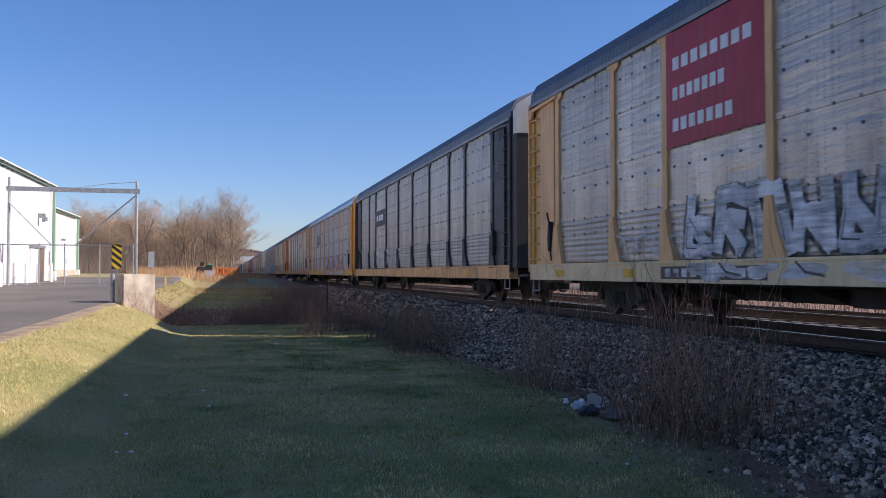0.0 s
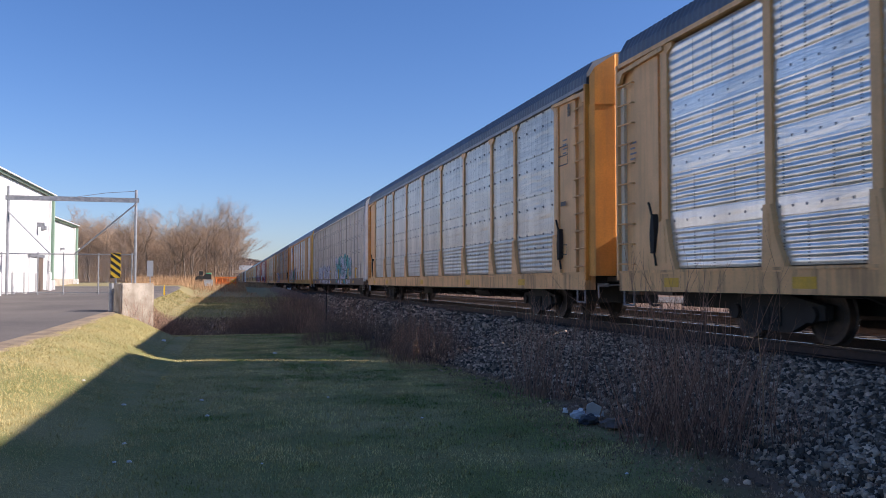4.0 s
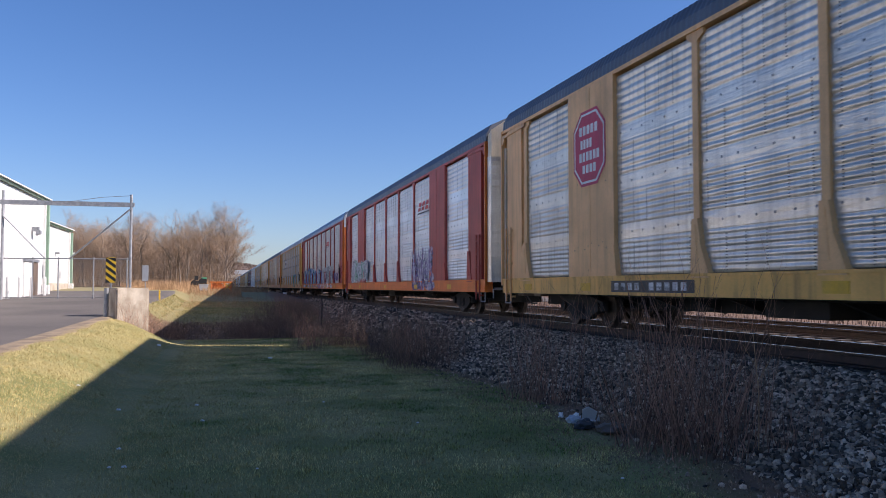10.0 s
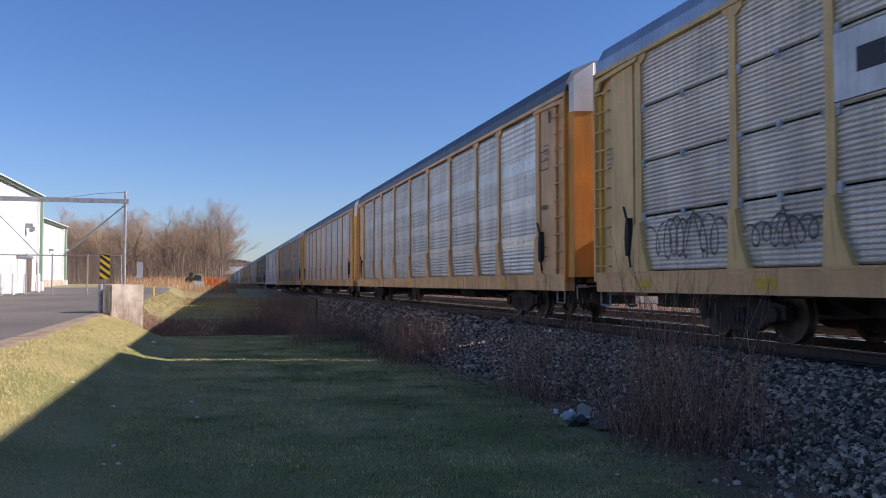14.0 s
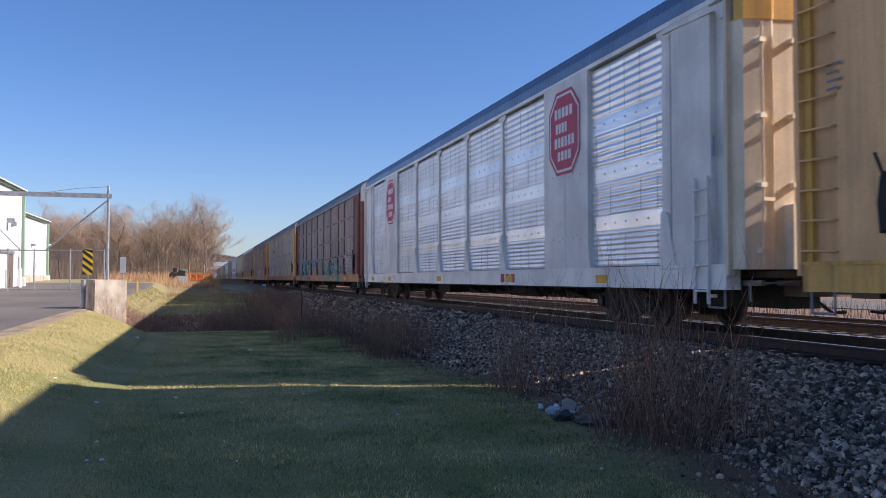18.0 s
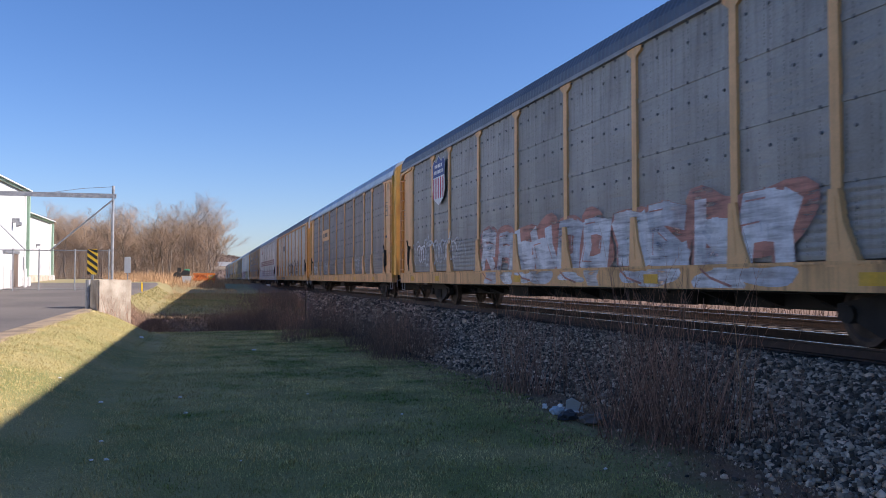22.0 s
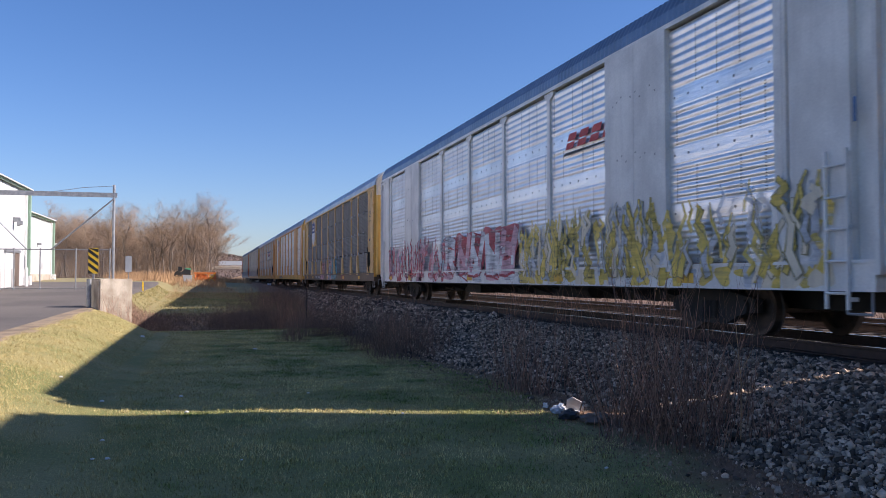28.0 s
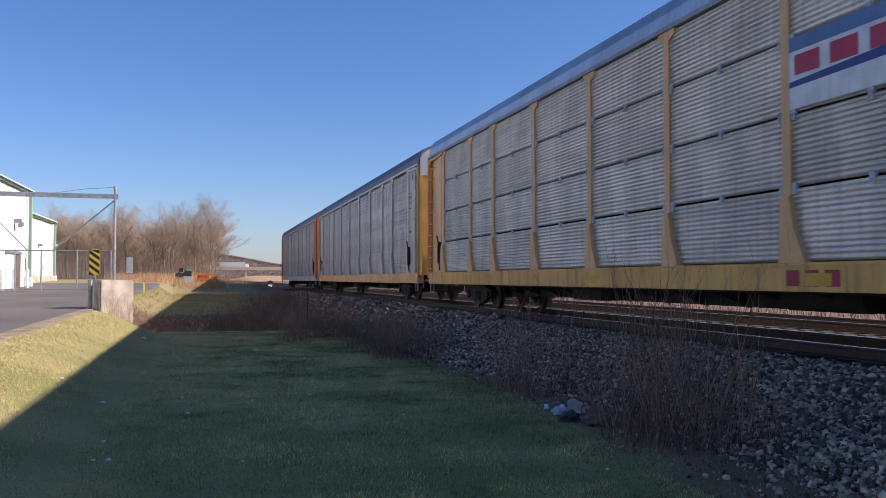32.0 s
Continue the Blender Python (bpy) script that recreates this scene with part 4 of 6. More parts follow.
            part("panel", shared(("panel", w, "perf"), lambda: perf_panel(w), pm), car, at=at)
            tagged(part("bolts", shared(("bolts", w), lambda: bolt_rows(w), M["faded"]), car, at=at), kind="stuff")
            tagged(part("punched_pattern", shared(("punched_pattern", w), lambda: perforations(w), M["slot"]), car, at=at), kind="stuff")
    for i, e in enumerate(edges if style != "rib" else ()):
        j = 8 - i
        if not (j in solid or j + 1 in solid):
            part("post", shared(("post", i % 9 > 0), lambda: post_shape(True), fm), car, at=pose(0, e, 0, 0, 0, 0))
    if style == "rib":
        for d in (3.2, 8.5, 12.6, 17.3, 22.0, 25.2):
            part("grab_bar", shared("grab_bar", lambda: Shape().box(-1.575, -1.545, -0.05, 0.05, 1.1, 1.75).box(-1.57, -1.46, -0.04, 0.04, 1.15, 1.2).box(-1.57, -1.46, -0.04, 0.04, 1.65, 1.7), M["reflector"]), car, "yellow grab bar", at=pose(0, HALF - d, 0))
        part("end_ladder", shared("end_ladder", lambda: ladder_shape(1.1, 5.3, 11), M["dark"]), car, "dark end ladder", at=pose(-0.1, -HALF + 1.15, 0, 0, 0, 90))
    for d in (2.0, 5.4, 12.8, 19.2, 24.2):
        part("reflector", shared("reflector", lambda: Shape().box(-1.556, -1.54, -0.24, 0.24, 0.80, 0.96), M["reflector"]), car, at=pose(0, HALF - d, 0))
    # stencilled marks as plain bars
    pw = Paintwork()
    if k in (0, 8, 17, 20, 22, 24, 25):
        pw.add(box_of(6.6, 9.6, 0.78, 1.0), "stencil", -1.553)
    for i in range(10):
        if i != 4 and k in (0, 8, 17, 20, 22, 24, 25):
            pw.add(box_of(6.75 + i * 0.27, 6.92 + i * 0.27, 0.82, 0.96), "g_white", -1.555)
    for i in range(4):
        pw.add(box_of(2 * HALF - zf + 0.5, 2 * HALF - zf + 0.75 - 0.05 * (i % 2), 4.1 - i * 0.1, 4.135 - i * 0.1), "faded", -1.532)
        pw.add(box_of(0.5, 0.75 - 0.05 * (i % 2), 3.5 - i * 0.1, 3.535 - i * 0.1), "faded", -1.532)
    if k in (2, 15, 24, 26):
        for i in range(3):
            pw.add(box_of(18.6 + i * 0.36, 18.86 + i * 0.36, 0.79, 1.0), "logo_red", -1.5535)
    if style != "rib":
        f0 = 2 * HALF - zf + 0.16
        pw.add(box_of(f0 + zf * 0.35, f0 + zf * 0.35 + 0.13, 4.62, 4.9), "g_black", -1.5325)
        if zf > 0.8 and not solid:
            for a, b, c, d in ((0.1, 0.62, 3.55, 3.575), (0.1, 0.62, 3.975, 4.0), (0.1, 0.62, 3.76, 3.785), (0.1, 0.125, 3.55, 4.0), (0.595, 0.62, 3.55, 4.0), (0.2, 0.5, 2.62, 2.72), (0.2, 0.55, 1.5, 1.52), (0.2, 0.55, 1.72, 1.74), (0.2, 0.22, 1.5, 1.74), (0.53, 0.55, 1.5, 1.74)):
                pw.add(box_of(f0 + a, f0 + b, c, d), "stencil", -1.5325)
    if solid:
        for j in solid:
            e0 = HALF - edges[9 - j]
            for i in range(10):
                for z in (1.65, 3.0, 4.1):
                    if (i * 3 + int(z * 7)) % 4 != 1:
                        pw.add(box_of(e0 + 0.25 + i * 0.17, e0 + 0.275 + i * 0.17, z + 0.06 * (i % 3), z + 0.03 + 0.06 * (i % 3)), "stencil", -1.5635)
    if k in (15, 23):
        e0 = 2 * HALF - 0.60
        for a, b, c, d in ((0, 0.05, 2.75, 3.05), (0, 0.16, 2.75, 2.795), (0, 0.16, 2.88, 2.925), (0, 0.16, 3.005, 3.05), (0.12, 0.17, 2.77, 2.90), (0.11, 0.16, 2.90, 3.03), (0.23, 0.28, 2.75, 3.05)):
            pw.add(box_of(e0 + a, e0 + b, c, d), "logo_blue", -1.5335)
    pw.put("stencil_mark", car)
    # painted signs keep to the bays between the posts
    gaps = [(HALF - b, HALF - a) for a, b in zip(edges, edges[1:])]
    for kind, d0, d1, z0, z1 in signs:
        if kind not in ("stripes", "red_bars", "faint_bars"):
            g0, g1 = min(gaps, key=lambda g: abs(g[0] + g[1] - d0 - d1))
            inset = 0.24 if kind in ("octagon", "flag_shield", "shield") else 0.09
            d0, d1 = g0 + inset, g1 - inset
        billboard(car, kind, d0, d1, z0, z1)
    for s in tags:
        graffiti(car, *s[:-1], **s[-1], off=0.053 if solid else 0.0)
    for y in (-10.05, 10.05):
        truck(car, y)
    return car


def clip_shape(w):
    s = Shape()
    for z in (2.085, 3.065, 4.078):
        for y in (-w / 2 + 0.1, 0, w / 2 - 0.1):
            s.box(-1.50, -1.45, y - 0.045, y + 0.045, z - 0.075, z + 0.075)
    return s


def L(*a, **k):
    return (*a, k)


GREY = "weathered grey autorack railway car with "
autorack(-2, "perf", GREY + "tan posts", door="yellow")
autorack(-1, "perf", GREY + "tan posts and sill", door="yellow")
autorack(0, "perf", GREY + "tan posts and a red billboard", panel="panel_grey", sill="sand_paint", signs=[("red_board", 7.0, 9.7, 3.06, 5.06)],
         tags=[L(7.3, 13.8, 1.1, 2.25, ["g_white", "g_white", "g_silver"], "g_black", n=7, seed=2), L(4.6, 7.2, 1.1, 1.7, ["g_silver"], n=3, seed=3, style="scribble")])
autorack(1, "perf", GREY + "black posts and black ends", "charcoal", "panel_grey", sill="tan_sill", door="charcoal", cap="pale", signs=[("black_board", 5.9, 8.5, 3.25, 4.05)],
         tags=[L(7.0, 10.2, 1.05, 2.3, ["g_white"], n=5, seed=4, style="scribble", line_w=0.075), L(10.2, 13.4, 1.15, 2.2, ["g_silver"], n=5, seed=41, style="scribble", line_w=0.05)])
autorack(2, "tier", GREY + "four tiers of ribbed panels", "tan", "panel_silver", "roof_silver", sill="gold_sill", door="orange", signs=[("pale_board", 6.8, 9.3, 3.1, 4.07)],
         tags=[L(13.4, 24.2, 1.08, 2.15, ["g_lilac", "g_silver", "g_white", "g_pink"], "g_purple", n=10, seed=5, style="wild"), L(2, 13, 0.8, 1.04, ["g_white"], n=9, seed=6, style="scribble")])
autorack(3, "corr", "silver corrugated autorack car with tan posts and cream end", "tan", "panel_silver", "roof_slate", door="cream", cap="yellow", signs=[("red_bars", 18.8, 21.1, 3.5, 3.9)])
autorack(4, "perf", GREY + "tan frame and orange end", "tan", "panel_light", door="orange", plate="tan")
autorack(5, "rib", "beige-grey autorack car with narrow ribs and blue graffiti", "panel_rib", "panel_rib", "roof_slate", door="pale", cap="pale", sill="brown_grime",
         tags=[L(15.5, 23.2, 1.0, 2.55, ["g_lilac", "g_teal", "g_lilac"], "g_teal", n=6, seed=7), L(4.7, 12.2, 1.1, 2.1, ["g_lilac", "g_silver"], "g_silver", n=7, seed=8)])
autorack(6, "corr", "silver corrugated autorack car with tan panels and yellow sill", "tan", "panel_white", "roof_blue", sill="gold_sill", door="yellow", solid=(1, 7),
         signs=[("flag_shield", 4.5, 6.0, 3.2, 4.9)], tags=[L(0.6, 6.2, 1.05, 2.3, ["g_white", "g_silver"], n=5, seed=9), L(6.2, 8.3, 1.05, 2.15, ["g_green"], "g_teal", n=2, seed=91), L(8.3, 10.1, 1.05, 2.3, ["g_white", "g_black"], "g_blue", n=2, seed=92)])
autorack(7, "perf", "dark grey autorack car with tan posts and blue graffiti", "tan", "panel_mid", door="orange", cap="pale", signs=[("map_board", 4.3, 6.3, 3.25, 5.06)],
         tags=[L(4.2, 9.2, 1.0, 2.3, ["g_blue", "g_cyan", "g_blue", "g_lilac"], "g_white", n=4, seed=10), L(9.4, 13.0, 1.1, 2.1, ["g_lilac", "g_blue"], "g_blue", n=4, seed=11), L(2.5, 4.3, 1.3, 2.3, ["g_white"], n=3, seed=111, style="scribble")])
autorack(8, "corr", "silver corrugated autorack car with tan panels and pink octagons", "tan", "panel_light", "roof_slate", sill="gold_sill", door="panel_light", cap="yellow", corner="yellow", solid=(1, 7),
         signs=[("octagon", 4.5, 6.1, 3.0, 4.6), ("octagon", 20.7, 22.3, 3.0, 4.6)])
autorack(9, "corr", "silver corrugated autorack car with red frame and graffiti", "red", "panel_white", "roof_slate", sill="bright_orange", door="panel_light", cap="cream", corner="bright_orange", plate="red", solid=(1, 7),
         signs=[("red_bars", 19.3, 21.7, 3.7, 4.15)], tags=[L(2.3, 7.8, 0.95, 2.5, ["g_silver", "g_white"], n=8, seed=12, style="scribble", line_w=0.06), L(2.4, 7.9, 1.2, 2.3, ["g_silver", "g_green"], "g_silver", n=5, seed=121), L(18.3, 22, 1.0, 2.4, ["g_purple", "g_lilac", "g_purple"], "g_lilac", n=5, seed=13, style="wild")])
autorack(10, "corr", "silver corrugated autorack car with red posts and graffiti", "red", "panel_silver", "roof_blue", sill="bright_orange", door="bright_orange", plate="red", cap="pale",
         signs=[("red_bars", 18.4, 20.7, 3.75, 4.15)], tags=[L(16.6, 22.7, 0.95, 2.4, ["g_silver", "g_white", "g_silver"], n=6, seed=14), L(1.8, 11.9, 0.95, 2.4, ["g_yellow", "g_cyan", "g_white", "g_blue"], "g_blue", n=9, seed=15), L(12.0, 16.5, 0.85, 2.35, ["g_blue", "g_cyan", "g_white"], n=4, seed=151), L(22.7, 25.9, 1.35, 1.95, ["g_purple"], "g_purple", n=2, seed=152, style="wild"), L(26.0, 27.6, 1.7, 2.2, ["g_red"], n=2, seed=153, style="scribble", line_w=0.09)])
autorack(11, "tier", "blue-grey autorack car with yellow-tan posts and end", "olive", "panel_light", "roof_silver", sill="tan", door="yellow", cap="pale", bar=True,
         signs=[("white_board", 7.0, 9.2, 3.15, 4.0)], tags=[L(18.6, 22.2, 1.0, 2.15, ["g_teal", "g_cyan", "g_green"], "g_cyan", n=3, seed=16), L(2.1, 4.4, 1.2, 2.1, ["g_black"], n=4, seed=161, style="scribble"), L(5.0, 6.5, 1.25, 1.95, ["g_black"], n=3, seed=162, style="scribble")])
autorack(12, "corr", "dull silver autorack car with tan posts and orange end", "tan", "panel_light", "roof_slate", door="orange", cap="pale")
autorack(13, "corr", "silver corrugated autorack car with tan posts", "tan", "panel_silver", "roof_slate", door="yellow", cap="pale")
autorack(14, "tier", "blue-grey autorack car with tan posts and square emblem", "tan", "panel_grey", "roof_silver", sill="gold_sill", door="yellow", signs=[("tan_board", 18.8, 21.3, 3.1, 4.07)],
         tags=[L(8.3, 16.2, 0.95, 2.4, ["g_maroon", "g_lilac", "g_silver"], "g_black", n=6, seed=17, style="wild"), L(8.6, 16.0, 1.0, 2.5, ["g_maroon", "g_black"], n=5, seed=171, style="scribble", line_w=0.06), L(16.9, 23.0, 1.0, 2.3, ["g_maroon", "g_black", "g_lilac"], "g_silver", n=5, seed=172, style="wild")])
autorack(15, "corr", "white corrugated autorack car with crimson octagons", "pale", "panel_white", "roof_blue", door="cream", cap="yellow", solid=(1, 7),
         signs=[("octagon", 4.4, 6.1, 3.1, 4.9), ("octagon", 20.6, 22.3, 3.1, 4.9)])
autorack(16, "tier", "dark brown autorack car with red-brown posts and graffiti", "red_brown", "panel_brown", "roof_slate", door="red_brown", cap="pale", sill="rust_sill", plate="red_brown",
         tags=[L(1.8, 9.6, 1.05, 2.25, ["g_teal", "g_green", "g_blue"], "g_white", n=6, seed=18), L(15.6, 22.8, 1.05, 2.0, ["g_teal", "g_cyan", "g_green"], "g_silver", n=7, seed=19, style="wild"), L(23.6, 26.2, 1.2, 2.2, ["g_lilac"], n=3, seed=191, style="scribble", line_w=0.06), L(10.6, 12.6, 1.5, 2.3, ["g_cyan", "g_silver"], "g_cyan", n=2, seed=192, style="wild")])
autorack(17, "tier", "dark grey autorack car with faded yellow posts", "sand_paint", "panel_grey", "roof_slate", sill="rust_sill", door="yellow", cap="pale", bar=True, signs=[("tan_board", 7.0, 9.2, 3.3, 4.07)])
autorack(18, "perf", GREY + "tan posts and white graffiti", "tan", "panel_mid", door="orange", cap="pale", signs=[("flag_shield", 4.4, 6.0, 3.3, 4.95)],
         tags=[L(9.9, 23.0, 1.0, 2.2, ["g_white", "g_white", "g_silver"], "g_salmon", n=10, seed=20), L(1.9, 8.2, 1.15, 2.4, ["g_silver", "g_white"], n=7, seed=21, style="scribble", line_w=0.055)])
autorack(19, "perf", "dark grey autorack car with tan posts and yellow end", "tan", "panel_slate", "roof_silver", door="yellow", bar=True, signs=[("tan_board", 7.0, 9.3, 3.3, 4.0)],
         tags=[L(18.4, 22.4, 1.1, 2.1, ["g_silver"], n=6, seed=22, style="scribble"), L(2.2, 4.7, 1.15, 1.8, ["g_white"], n=5, seed=23, style="scribble", line_w=0.028), L(6.8, 10.2, 1.1, 1.9, ["g_silver"], n=4, seed=231, style="scribble")])
autorack(20, "corr", "dull silver autorack car with tan posts and black graffiti", "tan", "panel_light", "roof_slate", door="orange", cap="pale", signs=[("faint_bars", 7.1, 9.6, 3.4, 4.2)],
         tags=[L(12.6, 21.4, 1.0, 2.45, ["g_black", "faded"], n=8, seed=24, style="scribble", line_w=0.11)])
autorack(21, "corr", "white corrugated autorack car with maroon stripes", "pale", "panel_white", "roof_blue", door="pale", sill="pale", signs=[("stripes", 3.1, 25.2, 1.35, 2.65), ("red_bars", 5.1, 6.9, 4.1, 4.5)])
autorack(22, "tier", GREY + "tan posts and tan emblem", "tan", "panel_mid", "roof_slate", door="yellow", signs=[("tan_board", 7.0, 9.6, 3.3, 4.3)])
autorack(23, "corr", "white corrugated autorack car with red and yellow graffiti", "pale", "panel_white", "roof_blue", door="pale", solid=(1, 7), signs=[("red_bars", 19.4, 21.7, 3.5, 3.95)],
         tags=[L(1.6, 10.2, 0.95, 2.3, ["g_red", "g_pink", "g_red"], "g_pink", n=8, seed=25, style="wild"), L(10.2, 16.8, 1.0, 2.2, ["g_pink", "g_white", "g_white"], "g_red", n=5, seed=26), L(16.9, 27.4, 0.95, 2.3, ["g_yellow", "cream", "g_yellow", "g_silver", "g_yellow"], "g_olive", n=15, seed=27, style="wild")])
autorack(24, "tier", "black-grey autorack car with yellow posts and white shield", "olive", "panel_dark", "roof_silver", sill="brown_grime", door="yellow", cap="cream", bar=True, signs=[("shield", 4.4, 6.0, 3.2, 4.95)],
         tags=[L(9.4, 14.5, 1.1, 2.05, ["g_salmon", "g_pink"], "g_salmon", n=5, seed=28, style="wild"), L(13.4, 16.6, 1.0, 2.2, ["g_cyan"], "g_teal", n=3, seed=281, style="wild")])
autorack(25, "corr", "silver corrugated autorack car with tan panels and shield", "tan", "panel_white", "roof_blue", sill="gold_sill", door="panel_light", cap="yellow", corner="yellow", solid=(1, 7), signs=[("flag_shield", 4.3, 5.9, 3.4, 4.9)])
autorack(26, "tier", "light grey autorack car with tan posts and blue sign", "tan", "panel_light", "roof_silver", sill="gold_sill", door="orange", cap="pale", bar=True, signs=[("blue_board", 18.8, 21.3, 3.13, 4.08)])
autorack(27, "corr", GREY + "dusty beige posts and yellow end", "panel_rib", "panel_grey", "roof_slate", sill="tan", door="yellow", cap="pale")
autorack(28, "corr", GREY + "bright orange end", "panel_rib", "panel_grey", "roof_slate", door="bright_orange", plate="bright_orange")

# ---- rails and ties ----


def rail_shape(y0, y1):
    s = Shape()
    s.prism([(-0.07, -0.175), (0.07, -0.175), (0.07, -0.16), (0.012, -0.145), (0.012, -0.045), (0.037, -0.035), (0.037, -0.004), (-0.037, -0.004),
             (-0.037, -0.035), (-0.012, -0.045), (-0.012, -0.145), (-0.07, -0.16)], 1, y0, y1)
    return s


def tie_shape():
    return Shape().prism([(-0.11, -0.36), (0.11, -0.36), (0.11, -0.19), (0.095, -0.175), (-0.095, -0.175), (-0.11, -0.19)], 0, -1.3, 1.3)


for n_track, tx in enumerate((TRACK, TRACK + 4.3)):
    track = thing("railway_track", tx, 0, 0, "steel rails on dark wooden ties in ballast", "track", "tracks", kind="structure")
    for m in (-0.755, 0.755):
        r = part("rail", shared("rail", lambda: rail_shape(-140, 900), M["rail"]), track, at=pose(m, 0, 0))
        part("rail_head", shared("rail_head", lambda: Shape().box(-0.026, 0.026, -140, 900, -0.004, 0.0), M["rail_head"]), r)
    if n_track == 0:
        for i in range(130):
            part("tie", shared("tie", tie_shape, M["tie"]), track, at=pose(0.03 * math.sin(i * 2.3), -4 + i * 0.55, 0, 0, 0, 0.5 * math.sin(i * 1.7)))
    rest = Shape()
    for i in range(150 if n_track == 0 else 270):
        y = (67.5 if n_track == 0 else -4) + i * 0.55
        rest.box(-1.3, 1.3, y - 0.11, y + 0.11, -0.36, -0.175)
    tagged(part("far_ties", rest.mesh("far_ties", M["tie"]), track), kind="stuff")

# ---- scattered stuff ----


def scatter_mesh(name, verts, tris, material):
    me = bpy.data.meshes.new(name)
    verts, tris = np.asarray(verts, dtype=np.float32), np.asarray(tris, dtype=np.int32)
    k = tris.shape[1]
    me.vertices.add(len(verts))
    me.vertices.foreach_set("co", verts.ravel())
    me.loops.add(len(tris) * k)
    me.loops.foreach_set("vertex_index", tris.ravel())
    me.polygons.add(len(tris))
    me.polygons.foreach_set("loop_start", np.arange(0, len(tris) * k, k, dtype=np.int32))
    me.update(calc_edges=True)
    me.materials.append(material)
    return me


def levels(x, y):
    return np.array([ground_level(float(a), float(b)) for a, b in zip(x, y)])


def ballast_level(x):
    return np.interp(x, [p[0] for p in prof], [p[1] for p in prof])


rng = np.random.default_rng(5)


def stones(n, x0, x1, y0, y1, s0, s1):
    """Broken stones: shaken cubes, each turned at random."""
    x = rng.uniform(x0, x1, n)
    y = y0 + (y1 - y0) * rng.random(n) ** 1.6
    size = rng.uniform(s0, s1, n) * (0.75 + 0.5 * rng.random(n))
    z = ballast_level(x) + size * (0.9 * rng.random(n) - 0.05)
    cube = np.array([(a, b, c) for a in (-1, 1) for b in (-1, 1) for c in (-1, 1)], float)
    v = cube[None] * (0.55 + 0.6 * rng.random((n, 8, 1))) * (0.7 + 0.6 * rng.random((n, 1, 3))) * size[:, None, None] * 0.55
    a, b = rng.uniform(0, 6.3, n), rng.uniform(0, 6.3, n)
    ca, sa, cb, sb = np.cos(a), np.sin(a), np.cos(b), np.sin(b)
    v = np.stack([v[..., 0] * ca[:, None] - v[..., 1] * sa[:, None], v[..., 0] * sa[:, None] + v[..., 1] * ca[:, None], v[..., 2]], -1)
    v = np.stack([v[..., 0], v[..., 1] * cb[:, None] - v[..., 2] * sb[:, None], v[..., 1] * sb[:, None] + v[..., 2] * cb[:, None]], -1)
    v += np.stack([x, y, z], -1)[:, None]
    quads = np.array([(0, 1, 3, 2), (4, 6, 7, 5), (0, 4, 5, 1), (2, 3, 7, 6), (0, 2, 6, 4), (1, 5, 7, 3)])
    f = (quads[None] + 8 * np.arange(n)[:, None, None]).reshape(-1, 4)
    return v.reshape(-1, 3), f


def island_tint(m, low, high, power=1.0):
    """Tints each separate piece of a joined mesh."""
    nt = m.node_tree
    bsdf = nt.nodes["Principled BSDF"]
    src = bsdf.inputs["Base Color"].links[0].from_socket
    geo = nt.nodes.new("ShaderNodeNewGeometry")
    rg = nt.nodes.new("ShaderNodeMapRange")
    rg.inputs[3].default_value, rg.inputs[4].default_value = low, high
    hs = nt.nodes.new("ShaderNodeHueSaturation")
    bend = nt.nodes.new("ShaderNodeMath")
    bend.operation = "POWER"
    bend.inputs[1].default_value = power
    nt.links.new(geo.outputs["Random Per Island"], bend.inputs[0])
    nt.links.new(bend.outputs[0], rg.inputs["Value"])
    nt.links.new(rg.outputs[0], hs.inputs["Value"])
    nt.links.new(src, hs.inputs["Color"])
    nt.links.new(hs.outputs["Color"], bsdf.inputs["Base Color"])


island_tint(M["stone"], 0.12, 2.0, 1.8)
v1, f1 = stones(78000, TRACK - 4.6, TRACK - 1.25, 3.0, 24, 0.022, 0.046)
v2, f2 = stones(16000, TRACK - 4.6, TRACK - 1.3, 20, 70, 0.045, 0.09)
tagged(new("ballast_stones", scatter_mesh("ballast_stones", np.concatenate([v1, v2]), np.concatenate([f1, f2 + len(v1)]), M["stone"])),
       "loose broken grey ballast stones beside the track", "ballast", kind="stuff")

# small stones strayed onto the bare earth
sx, sy = rng.uniform(3.7, 4.6, 380), 4.5 + 18 * rng.random(380) ** 1.3
sv, sf = stones(380, 4.2, 4.3, 0, 1, 0.018, 0.04)
mid_pts = sv.reshape(-1, 8, 3).mean(1)
sv = (sv.reshape(-1, 8, 3) - mid_pts[:, None] + np.stack([sx, sy, levels(sx, sy) + 0.008], -1)[:, None]).reshape(-1, 3)
tagged(new("stray_stones", scatter_mesh("stray_stones", sv, sf, M["stone"])), "grey stones strayed onto bare earth", "stones", kind="stuff")

# lawn blades
M["blade"] = surface("grass_blade", (0.14, 0.20, 0.04), (0.60, 0.50, 0.21), 0.9, scale=0.9, fine=5, vary=0.25, bump=0, contrast=0.38, dirt=(0.40, 0.31, 0.15), dirty=0.85)
island_tint(M["blade"], 0.4, 1.6)


